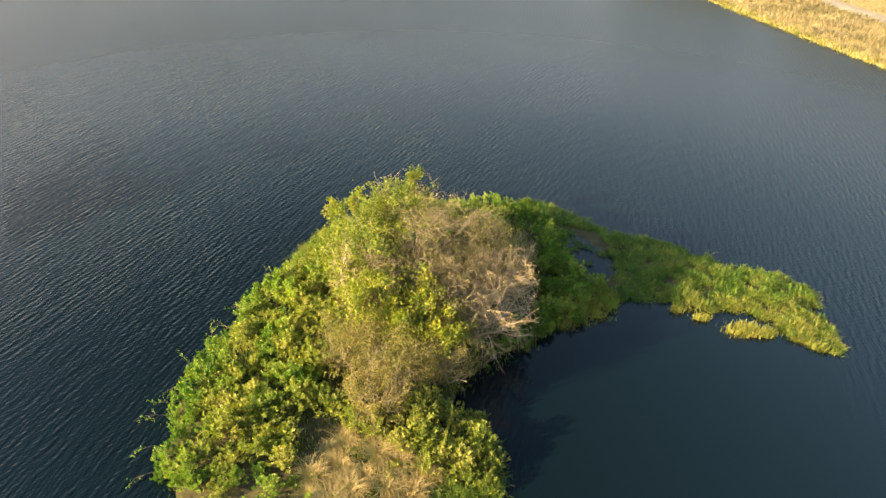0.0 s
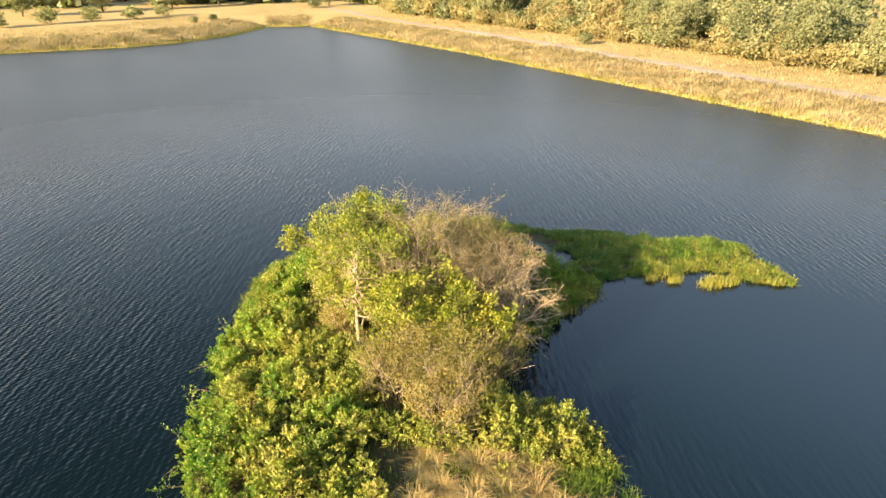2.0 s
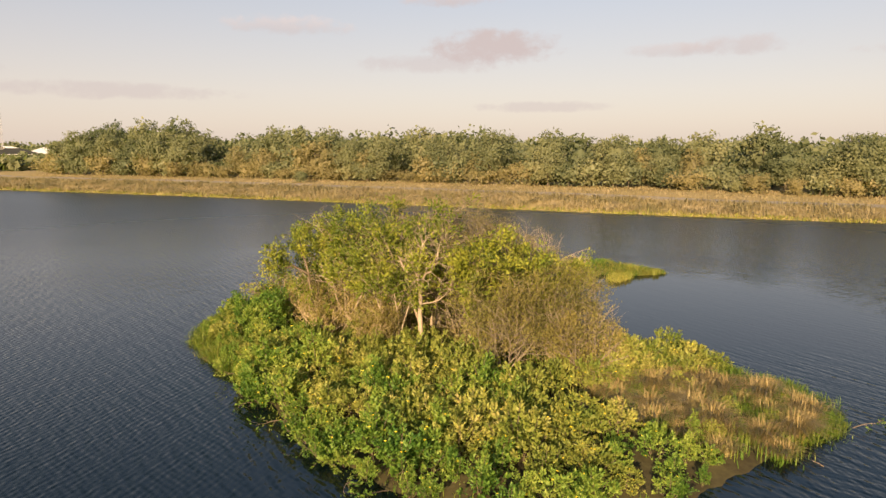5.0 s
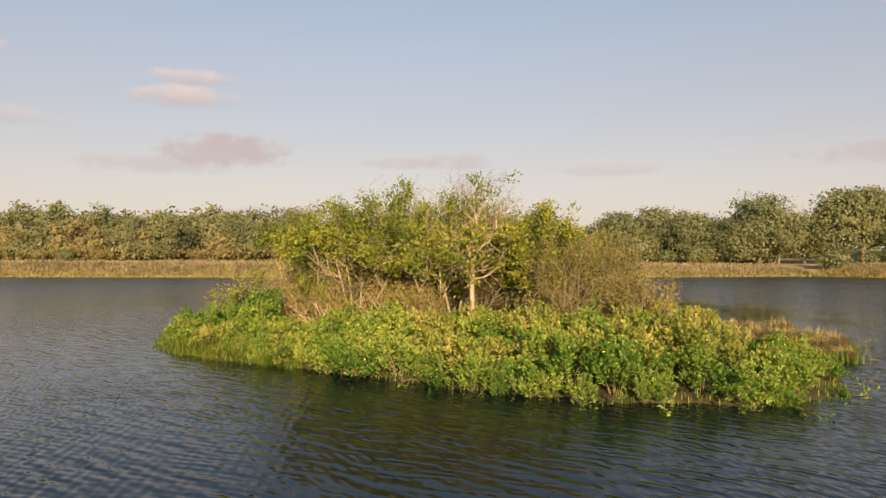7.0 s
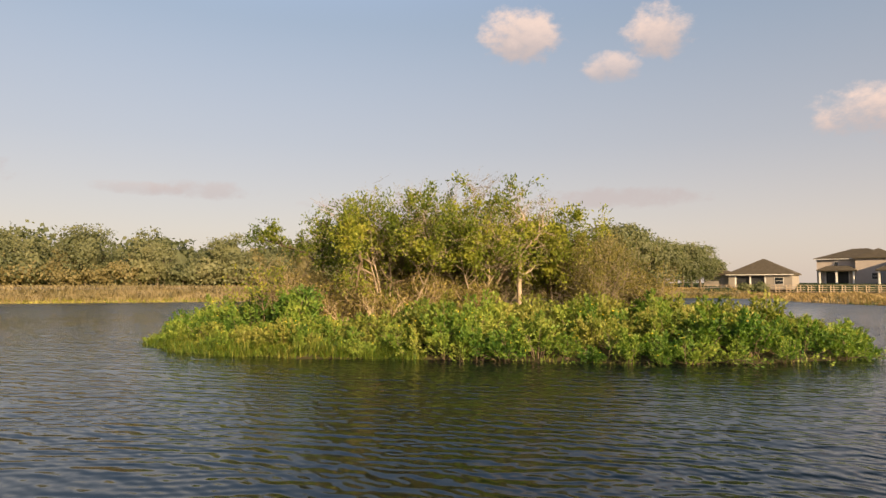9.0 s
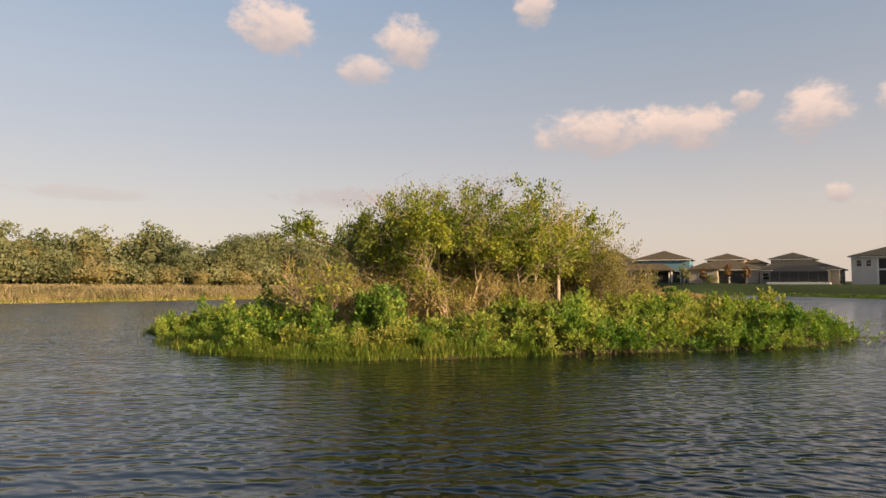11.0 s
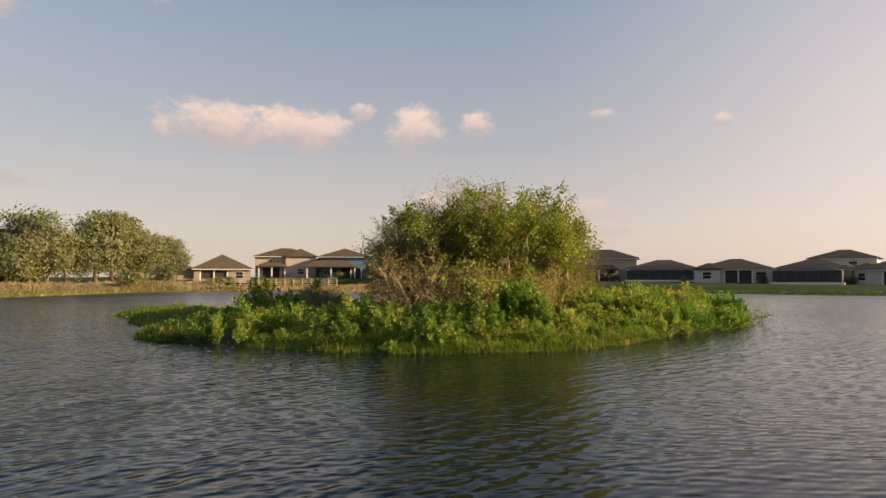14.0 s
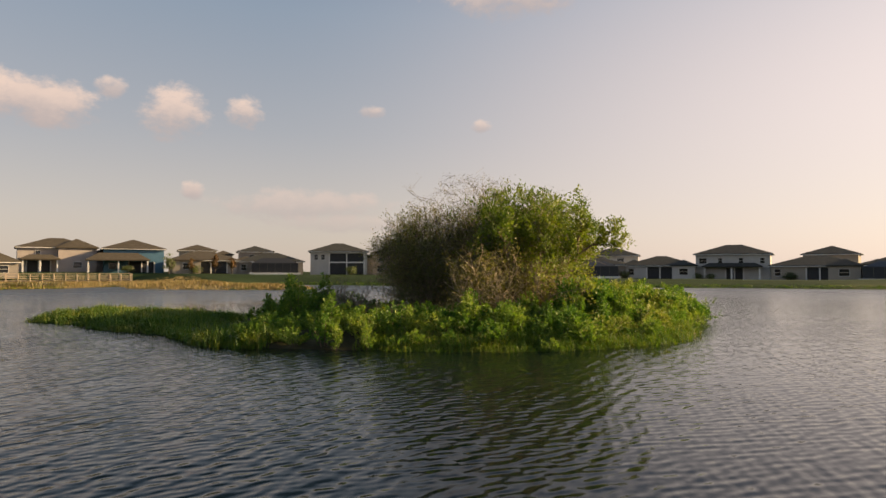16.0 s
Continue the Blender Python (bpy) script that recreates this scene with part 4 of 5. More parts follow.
def limbed_tree(name, x, y, label, bark, trunk, limbs_at, count, seed, twigs=2):
    """A tree whose trunk and long limbs follow given lines; smaller branches grow from the limbs.
    limbs_at: for each limb its thickness and its line, in metres from the tree's foot."""
    r = np.random.default_rng(seed)
    trunk = [np.array(p, float) for p in trunk]
    limbs, tips = [(trunk, list(np.linspace(0.10, 0.07, len(trunk)) * (1.0 if twigs == 2 else 0.55)), 0)], []
    for thick, pts in limbs_at:
        pts = [np.array(p, float) for p in pts]
        fine = [pts[0]]
        for p, q in zip(pts, pts[1:]):
            fine += [p * 0.5 + q * 0.5 + r.normal(size=3) * 0.035, q]
        rad = list(np.linspace(thick, thick * 0.35, len(fine)))
        limbs.append((fine, rad, 1))
        for i in range(2, len(fine)):
            for _ in range(twigs):
                d = unit(unit(fine[i] - fine[i - 1]) + r.normal(size=3) * 0.6)
                grow(r, fine[i], d, (0.45 + 0.35 * r.random()) * (1.0 if twigs == 2 else 0.6), rad[i] * 0.5, 2, FORK_SPEC, limbs, tips)
    ob = tagged(new(name), label, "tree", GROUP)
    ob.location = (x, y, isle_z(np.array([[x, y]]))[0] - 0.05)
    child("trunk", limb_mesh("trunk", limbs[:1], bark), ob)
    child("branchwork", limb_mesh("branchwork", limbs[1:], bark), ob)
    child("crown", mesh_of("crown", *leaves_on(r, tips, count, 0.11, 0.052, 0.07), LEAF_TREE), ob)


limbed_tree("pale_trunk_tree", 0.0, 0.0, "pale-barked tree with bare forking limbs and few leaves", BARK_PALE, [(0, 0, 0), (0.02, 0.01, 0.8), (-0.01, 0.02, 1.6), (0, 0, 2.5)], (
    (0.055, ((0, 0, 2.45), (0.01, 0.36, 2.8), (0.02, 0.75, 3.1), (0.02, 0.98, 3.5))),
    (0.060, ((0, 0, 2.48), (-0.02, 0.10, 2.85), (-0.11, 0.02, 3.3), (-0.06, -0.16, 3.75), (0.05, -0.19, 4.15))),
    (0.052, ((0, 0, 2.48), (-0.15, -0.24, 2.88), (-0.17, -0.56, 3.15), (-0.11, -0.80, 3.6), (-0.02, -0.75, 3.95))),
    (0.032, ((0, 0, 1.95), (0.28, -0.29, 2.0), (0.48, -0.70, 2.3), (0.60, -0.98, 2.9))),
    (0.045, ((0, 0, 2.45), (0.36, 0.19, 2.85), (0.68, 0.58, 3.35), (0.75, 0.70, 3.9)))), 1.6, 21)
limbed_tree("reaching_tree", 2.2, 6.2, "slender tree with a long limb reaching over the shrubs", BARK_BROWN, [(0, 0, 0), (0.05, 0.1, 0.8), (0.05, 0.3, 1.6), (0.1, 0.5, 2.3)], (
    (0.045, ((0.1, 0.5, 2.25), (0.2, 1.1, 2.75), (0.35, 1.9, 3.0), (0.4, 2.5, 3.2), (0.4, 2.8, 3.25))),
    (0.035, ((0.35, 1.9, 3.0), (0.3, 2.1, 3.25), (0.35, 2.3, 3.45))),
    (0.040, ((0.1, 0.5, 2.25), (0.0, 0.5, 2.8), (0.1, 0.5, 3.3), (0.0, 0.5, 3.6)))), 9, 44, 3)
limbed_tree("reaching_tree", 0.1, 5.2, "slender tree with leafy limbs leaning over the shore", BARK_BROWN, [(0, 0, 0), (0.02, 0.16, 0.5), (-0.08, 0.12, 1.0), (-0.05, 0.26, 1.5), (-0.2, 0.2, 2.0), (-0.3, 0.1, 2.4)], (
    (0.045, ((-0.3, 0.1, 2.35), (-0.8, 0.3, 2.7), (-1.2, 0.5, 3.0), (-1.5, 0.6, 3.3))),
    (0.035, ((-0.8, 0.3, 2.7), (-1.3, 0.4, 2.7), (-1.6, 0.5, 2.8))),
    (0.040, ((-0.3, 0.1, 2.35), (-0.3, 0.3, 2.9), (-0.4, 0.4, 3.4), (-0.4, 0.5, 3.7)))), 9, 45, 3)
isle_tree("leafy_tree", 1.6, 0.9, (0.02, 0.0), 5.7, 4.4, 0.06, OPEN_SPEC, BARK_PALE, LEAF_TREE, SLENDER, GROUP, 29.4, 0.127, 0.062, 0.11, 1.0, 3, 3, 0.14, clump=0.7)
isle_tree("leafy_tree", 0.4, 1.5, (-0.04, 0.05), 4.6, 3.6, 0.035, OPEN_SPEC, BARK_PALE, LEAF_TREE, "thin-stemmed young tree with yellow-green leaves", GROUP, 17.6, 0.118, 0.057, 0.10, 1.0, 4, 4, 0.16, clump=0.7)
isle_tree("twiggy_tree", 3.0, 1.5, (0.0, 0.0), 6.3, 4.2, 0.06, TWIG_SPEC, BARK_TWIG, LEAF_DRY, HAZY, GROUP, 6.0, 0.055, 0.024, 0.08, 1.5, 5, 4, 0.32)
isle_tree("twiggy_tree", 5.6, 2.4, (0.10, 0.0), 4.8, 3.8, 0.055, TWIG_SPEC, BARK_BROWN, LEAF_GREY, "dark twiggy tree with sparse grey-green leaves", GROUP, 8.0, 0.075, 0.034, 0.07, 1.6, 6, 4, 0.36)
isle_tree("leaning_tree", 0.15, 4.0, (0.04, -0.32), 5.0, 3.6, 0.06, OPEN_SPEC, BARK_PALE, LEAF_TREE, "leaning pale trunk with golden-green leaves", GROUP, 35.3, 0.118, 0.057, 0.10, 1.0, 7, clump=0.7)
isle_tree("leafy_tree", 0.9, 4.5, (0.0, 0.05), 5.2, 3.45, 0.05, OPEN_SPEC, BARK_PALE, LEAF_TREE, SLENDER, GROUP, 23.5, 0.118, 0.057, 0.11, 1.0, 8, 3, 0.2, clump=0.7)
isle_tree("leafy_tree", 2.0, 5.0, (0.05, 0.10), 4.8, 3.4, 0.05, OPEN_SPEC, BARK_BROWN, LEAF_TREE, "spreading tree with a long leafy side limb", GROUP, 23.5, 0.108, 0.052, 0.10, 1.0, 10, 3, 0.3, clump=0.7)
isle_tree("leafy_tree", 2.0, 3.0, (0.0, 0.1), 5.3, 3.45, 0.05, OPEN_SPEC, BARK_BROWN, LEAF_TREE, "leafy olive-green tree in the middle of the island", GROUP, 23.5, 0.108, 0.052, 0.10, 1.0, 24, 3, 0.3, clump=0.7)
isle_tree("leafy_tree", 1.7, -1.6, (0.0, 0.0), 4.7, 3.6, 0.05, OPEN_SPEC, BARK_BROWN, LEAF_TREE, "dense small tree with fresh green leaves", GROUP, 35.3, 0.118, 0.057, 0.11, 1.0, 11, 3, 0.22, clump=0.7)
isle_tree("leafy_tree", 3.6, -2.6, (0.0, 0.0), 4.2, 3.4, 0.045, OPEN_SPEC, BARK_BROWN, LEAF_TREE, "dense small tree with fresh green leaves", GROUP, 29.4, 0.118, 0.057, 0.11, 1.0, 12, 3, 0.24, clump=0.7)
isle_tree("myrtle_bush", 0.6, -2.9, (0.0, 0.0), 3.5, 2.5, 0.03, BUSH_SPEC, BARK_TWIG, LEAF_FINE, OLIVE, BUSHES, 23, 0.085, 0.030, 0.09, 1.0, 13, 8, 0.55, clump=0.35)
isle_tree("myrtle_bush", 2.2, -4.1, (0.0, 0.0), 3.8, 2.6, 0.03, BUSH_SPEC, BARK_TWIG, LEAF_FINE, OLIVE, BUSHES, 23, 0.085, 0.030, 0.09, 1.0, 14, 9, 0.55, clump=0.35)
isle_tree("myrtle_bush", 4.0, -3.3, (0.0, 0.0), 3.3, 2.2, 0.03, BUSH_SPEC, BARK_TWIG, LEAF_FINE, OLIVE, BUSHES, 22, 0.085, 0.030, 0.09, 1.0, 15, 7, 0.5, clump=0.35)
isle_tree("myrtle_bush", 1.5, -2.6, (0.0, 0.0), 4.0, 2.6, 0.03, BUSH_SPEC, BARK_TWIG, LEAF_FINE, OLIVE, BUSHES, 22, 0.085, 0.030, 0.09, 1.0, 16, 7, 0.4, clump=0.35)
isle_tree("dark_bush", 0.5, 3.1, (0.0, 0.0), 2.3, 1.72, 0.028, BUSH_SPEC, BARK_DEAD, LEAF_DRY, "brown thicket of dry stems and small leaves between the trunks", BUSHES, 9, 0.085, 0.034, 0.10, 1.2, 51, 8, 0.55)
isle_tree("dark_bush", -0.3, 1.7, (0.0, 0.0), 1.9, 1.42, 0.028, BUSH_SPEC, BARK_DEAD, LEAF_DRY, "brown thicket of dry stems and small leaves between the trunks", BUSHES, 9, 0.085, 0.034, 0.10, 1.2, 52, 8, 0.55)
isle_tree("dark_bush", 0.7, 5.8, (0.0, 0.0), 2.2, 1.65, 0.028, BUSH_SPEC, BARK_DEAD, LEAF_DRY, "brown thicket of dry stems and small leaves between the trunks", BUSHES, 9, 0.085, 0.034, 0.10, 1.2, 53, 8, 0.55)
isle_tree("dark_bush", 3.0, 8.0, (0.0, 0.0), 2.9, 2.17, 0.028, BUSH_SPEC, BARK_DEAD, LEAF_DRY, "brown thicket of dry stems and small leaves between the trunks", BUSHES, 9, 0.085, 0.034, 0.10, 1.2, 54, 8, 0.55)
isle_tree("dark_bush", 1.3, 7.1, (0.0, 0.0), 2.2, 1.65, 0.028, BUSH_SPEC, BARK_DEAD, LEAF_DRY, "brown thicket of dry stems and small leaves between the trunks", BUSHES, 9, 0.085, 0.034, 0.10, 1.2, 55, 8, 0.55)
isle_tree("dark_bush", -0.2, 4.6, (0.0, 0.0), 1.8, 1.35, 0.028, BUSH_SPEC, BARK_DEAD, LEAF_DRY, "brown thicket of dry stems and small leaves between the trunks", BUSHES, 9, 0.085, 0.034, 0.10, 1.2, 56, 8, 0.55)
isle_tree("myrtle_bush", 1.6, -5.2, (0.0, 0.0), 2.7, 2.0, 0.03, BUSH_SPEC, BARK_TWIG, LEAF_DRY, OLIVE, BUSHES, 22, 0.085, 0.030, 0.09, 1.0, 57, 8, 0.6, clump=0.35)
isle_tree("dead_tree", 5.4, -0.5, (0.16, -0.02), 4.3, 3.4, 0.05, DEAD_SPEC, BARK_DEAD, LEAF_FINE, "dead tree with bleached drooping branches", GROUP, 0, fat=1.5, seed=17, stems=5, fan=0.55)
isle_tree("twiggy_tree", 4.6, 0.2, (0.0, 0.0), 4.9, 3.6, 0.05, TWIG_SPEC, BARK_TWIG, LEAF_DRY, HAZY, GROUP, 6.0, 0.055, 0.024, 0.08, 1.6, 18, 3, 0.3)
isle_tree("twiggy_tree", 5.8, 1.4, (0.05, 0.0), 4.2, 3.4, 0.05, TWIG_SPEC, BARK_DEAD, LEAF_GREY, "grey tree of dense bare twigs", GROUP, 1.5, 0.06, 0.026, 0.05, 2.3, 35, 4, 0.4)
isle_tree("dark_bush", 6.3, 2.6, (0.0, 0.0), 4.0, 2.9, 0.03, BUSH_SPEC, BARK_TWIG, LEAF_GREY, "dense dark bush under the trees", BUSHES, 13, 0.085, 0.036, 0.10, 1.0, 36, 8, 0.45)
isle_tree("sprawling_bush", 0.8, 8.2, (-0.1, 0.6), 2.4, 2.0, 0.03, OPEN_SPEC, BARK_BROWN, LEAF_TREE, "low sprawling bush with yellowish leaf tufts", BUSHES, 2.2, 0.11, 0.05, 0.06, 1.0, 19, 3, 0.5)
isle_tree("dark_bush", 8.2, 5.8, (0.0, 0.0), 2.0, 1.6, 0.03, BUSH_SPEC, BARK_TWIG, LEAF_GREY, "bare dusty grey bush of fine twigs", BUSHES, 2, 0.05, 0.02, 0.06, 1.0, 20, 7, 0.6)
isle_tree("vine_bush", -0.5, 7.3, (0.0, 0.0), 1.6, 1.2, 0.03, BUSH_SPEC, BARK_BROWN, LEAF_SHRUB, "upright bush wrapped in leafy green vine", BUSHES, 18, 0.11, 0.055, 0.08, 1.0, 22, 5, 0.3)
isle_tree("dark_bush", 3.6, 4.2, (0.0, 0.0), 3.6, 2.6, 0.03, BUSH_SPEC, BARK_BROWN, LEAF_GREY, "dense dark bush under the trees", BUSHES, 9, 0.085, 0.038, 0.08, 1.0, 23, 7, 0.4)
isle_tree("dark_bush", 1.2, 2.4, (0.0, 0.0), 2.6, 2.0, 0.03, BUSH_SPEC, BARK_TWIG, LEAF_FINE, "brown thicket of dry stems under the trees", BUSHES, 8, 0.08, 0.03, 0.09, 1.0, 25, 7, 0.5)
isle_tree("dark_bush", 2.6, 0.4, (0.0, 0.0), 3.9, 2.8, 0.03, BUSH_SPEC, BARK_TWIG, LEAF_FINE, "brown-olive thicket in the heart of the grove", BUSHES, 14, 0.085, 0.032, 0.10, 1.0, 31, 8, 0.42)
isle_tree("dark_bush", 4.3, 1.8, (0.0, 0.0), 4.2, 3.0, 0.03, BUSH_SPEC, BARK_TWIG, LEAF_GREY, "dense dark bush under the trees", BUSHES, 14, 0.085, 0.036, 0.10, 1.0, 32, 8, 0.42)
isle_tree("dark_bush", 5.4, 3.8, (0.0, 0.0), 3.7, 2.8, 0.03, BUSH_SPEC, BARK_TWIG, LEAF_GREY, "dense dark bush under the trees", BUSHES, 13, 0.085, 0.036, 0.10, 1.0, 33, 8, 0.5)
isle_tree("dark_bush", 2.2, 4.6, (0.0, 0.0), 3.6, 2.8, 0.03, BUSH_SPEC, BARK_TWIG, LEAF_FINE, "brown-olive thicket in the heart of the grove", BUSHES, 12, 0.085, 0.032, 0.10, 1.0, 34, 8, 0.42)


# ---- bank grass ----
def bank_points(rng, count, near, away, keep):
    out = []
    a, b = SHORE, np.roll(SHORE, -1, 0)
    use = [i for i in range(len(a)) if keep((a[i] + b[i]) / 2)]
    w = np.array([np.linalg.norm(b[i] - a[i]) for i in use])
    pick = rng.choice(use, count, p=w / w.sum())
    t = rng.random((count, 1))
    e = unit(b - a)[pick]
    n = np.stack([-e[:, 1], e[:, 0]], 1)
    p = a[pick] + (b - a)[pick] * t + n * rng.uniform(near - 1, away, (count, 1))
    d = -signed(p, SHORE)
    return p[(d > near) & (d < away)]


rng = np.random.default_rng(11)
east_north = lambda m: m[1] > -45 and m[0] > -50 and not (18 < m[0] < 51 and m[1] < -34.5)  # noqa: E731
p = off_path(tufted(rng, bank_points(rng, 8600, 0.4, 9.0, east_north), 10, 0.32))
grass_stuff("bank_grass", rng, p, land_z(p) - 0.05, 0.80 + 0.24 * ripple2(p, 2.5, 4) + 0.16 * ripple2(p, 0.9, 2), 0.045, GRASS_BANK, "tall golden dry grass on the pond bank", 2.2)
p = tufted(rng, bank_points(rng, 5200, -0.5, 1.2, east_north), 5, 0.2)
grass_stuff("bank_edge_grass", rng, p, np.maximum(land_z(p), -0.05) - 0.05, 0.36, 0.07, GRASS_EDGE, "lime-green waterside plants along the bank", 0.7)
p = off_path(tufted(rng, bank_points(rng, 4200, 9.0, 24.0, east_north), 7, 0.4), 1.2)
grass_stuff("field_grass", rng, p, land_z(p) - 0.05, 0.42, 0.055, GRASS_BANK, "dry straw-coloured field grass behind the path", 1.3)
p = tufted(rng, bank_points(rng, 3000, -0.2, 6.0, lambda m: 16 < m[0] < 70 and -60 < m[1] < -32), 5, 0.3)
p = np.concatenate([p, tufted(rng, rng.uniform((52, -92), (100, -44), (3600, 2)), 5, 0.4)])
p = p[(signed(p, SHORE) < 0.3) & ((signed(p, CHANNEL) > -1.5) | (p[:, 1] > -52))]
grass_stuff("marsh_reeds", rng, p, land_z(p) - 0.05, 0.38 + 0.12 * ripple2(p, 3, 2), 0.07, foliage("brown_reed", [(0.0, (0.16, 0.10, 0.045)), (0.5, (0.28, 0.19, 0.085)), (1.0, (0.40, 0.30, 0.14))], 0.3), "brown marsh reeds on a low spit by the channel", 0.4)
p = tufted(rng, bank_points(rng, 2600, -0.3, 2.2, lambda m: m[1] < -40 and m[0] < 40), 5, 0.25)
grass_stuff("lawn_edge_grass", rng, p, np.maximum(land_z(p), -0.05) - 0.05, 0.24, 0.06, GRASS_SPIT, "dark green grass fringe below the lawns", 1.0)


# ---- far trees ----
def crown_mesh(leaves, v, f, mat, name="crown"):
    """Leaf sprays over a crown's body, in one mesh."""
    me = mesh_of(name, np.concatenate([leaves[0], v]), [leaves[1], f + len(leaves[0])], mat)
    me.polygons.foreach_set("use_smooth", np.zeros(len(me.polygons), bool))
    return me


def crown_cards(r, centre, wide, tall, clumps, per, card, floor):
    """Leaf sprays gathered in loose clumps over a crown."""
    d = unit(r.normal(size=(clumps, 3)) + np.array([0, 0, 0.2]))
    c = d * np.array([wide, wide, tall]) * r.uniform(0.5, 0.92, (clumps, 1)) + np.asarray(centre)
    size = wide * r.uniform(0.09, 0.19, clumps) * (90 / clumps) ** 0.3
    which = r.integers(clumps, size=clumps * per)
    n = len(which)
    loose = r.normal(size=(n, 3))
    spot = c[which] + np.clip(loose, -2, 2) * np.array([1.0, 1.0, 0.65]) * size[which][:, None]
    spot[:, 2] = np.maximum(spot[:, 2], floor + r.random(n) * 0.5)
    k = r.uniform(0.5, 1.45, n)
    return sprays(r, spot, unit(loose * 0.3 + d[which]), card * k, card * 0.75 * k, 0.8)


def far_tree_model(seed, high, wide, clumps, per, leaf, card=0.36, trunk_share=0.13):
    """A broad oak: short trunk, spreading limbs and a crown of leaf clumps, uneven in size and set with gaps between them."""
    r = np.random.default_rng(seed)
    limbs, tips = [], []
    grow(r, (0, 0, 0), (r.normal() * 0.08, r.normal() * 0.08, 1), high * 0.50, high * 0.030, 0, [(4, 0.10, 0.05, 7, 0.85, 0.75, 0.35), (3, 0.16, 0.04, 1, 0.6, 0.5, 0.4), (2, 0.2, 0, 0, 0, 0, 0)], limbs, tips)
    low = high * trunk_share
    mid, tall = (high * 0.98 + low) / 2, (high - low) / 2
    leaves = crown_cards(r, (0, 0, mid), wide, tall, clumps, per, card, low * 0.6)
    v, f, _ = canopy(r, (0, 0, mid), wide * 0.5, tall * 0.55, 2, 0.03, wide * 0.3, -0.9)
    return limb_mesh("trunk", limbs, BARK_FAR), crown_mesh(leaves, v, f, leaf)


SIZES = ((31, 11.0, 5.2, 92), (32, 10.0, 4.8, 84), (33, 12.0, 4.8, 88), (34, 9.2, 5.4, 88), (35, 10.6, 4.6, 82), (36, 11.4, 5.6, 96))
OAKS = [far_tree_model(seed, h, w, n, 68, LEAF_OAK, 0.37, 0.05) for seed, h, w, n in SIZES]
BACK_OAKS = [far_tree_model(seed + 50, h, w, n, 26, LEAF_OAK, 0.54, 0.05) for seed, h, w, n in SIZES[:4]]
DRY_TREES = [far_tree_model(seed, h, w, n, 30, LEAF_AUTUMN, 0.40, 0.05) for seed, h, w, n in ((41, 8.5, 2.8, 50), (42, 7.5, 3.2, 54))]
LOW_TREES = [far_tree_model(seed, h, w, n, 30, LEAF_OAK, 0.36, 0.02) for seed, h, w, n in ((51, 4.2, 2.6, 40), (52, 3.4, 2.6, 40))]
BRUSH = [far_tree_model(seed, h, w, n, 30, LEAF_AUTUMN, 0.32, 0.02) for seed, h, w, n in ((53, 4.2, 2.8, 44), (54, 3.2, 3.2, 40))]


def stand(models, x, y, scale, label, group, name="oak_tree"):
    z = land_z(np.array([[x, y]]))[0] - 0.1
    place_model(name, models[rng.integers(len(models))], (x, y, z), label, "tree", group, scale, rng.uniform(0, 360))


rng = np.random.default_rng(17)
WOOD_HIGH = lambda y: float(np.interp(y, [-60, -50, -36, -20, -2, 12, 32, 50, 100], [0.70, 0.85, 0.94, 0.80, 0.72, 0.65, 0.67, 0.84, 0.90]))  # noqa: E731
WOOD_EDGE = np.array([(40, 158), (47, 131), (53.5, 109), (60, 86), (66, 62), (71, 39), (76, 18), (79.5, -2), (83, -20), (87, -34)], float)
for row, gap, back, models, size in ((0, 4.0, 0.0, OAKS, 0.95), (1, 8.0, 6.5, BACK_OAKS, 1.08)):
    t = np.r_[0, np.cumsum(np.linalg.norm(np.diff(WOOD_EDGE, axis=0), axis=1))]
    for s in np.arange(22, t[-1], gap):
        x, y = (np.interp(s + rng.uniform(-1.5, 1.5), t, WOOD_EDGE[:, c]) for c in (0, 1))
        x += back + rng.uniform(-1.5, 2.5)
        kind = rng.random()
        dry = 0.45 if 30 < y < 95 else 0.08
        if kind < dry and row == 0:
            stand(DRY_TREES, x, y, rng.uniform(0.85, 1.25) * WOOD_HIGH(y), "thin tan dry-leaved tree at the wood's edge", "trees of the wood's edge", "dry_tree")
        elif kind < dry + 0.2 and row == 0:
            stand(LOW_TREES, x, y, rng.uniform(0.9, 1.4), "low olive-green bushy tree", "trees of the wood's edge", "low_tree")
        else:
            stand(models, x, y, size * rng.uniform(0.74, 1.14) * WOOD_HIGH(y), "broad live oak with dull olive-green crown", "trees of the wood's edge")
for x, y, s in ((84.5, -27, 0.86), (88, -30, 0.9), (90, -22, 0.9), (87, -34, 0.8), (86, -12, 0.86), (92, -50, 0.92), (97, -58, 0.85), (88, -42, 0.98), (101, -64, 0.78), (104.5, -69, 0.55), (90, -46, 0.95), (95, -53, 0.85), (99, -61, 0.82), (86, -38, 0.95), (-22, 165, 0.75), (-6, 170, 0.7), (6, 178, 0.8), (20, 186, 0.8), (30, 180, 0.6), (-38, 158, 0.8), (34, 165, 0.75), (4, 213, 1.1), (13, 224, 1.1), (-5, 208, 1.05), (-15, 214, 1.0), (23, 240, 1.0), (30, 236, 0.95), (37, 228, 1.05), (42, 220, 0.85), (-28, 206, 1.0), (46, 250, 0.8)):
    stand(OAKS, x, y, s * (1.14 if -56 < y < -24 else 1.0), "broad live oak with dull olive-green crown", "scattered oaks")
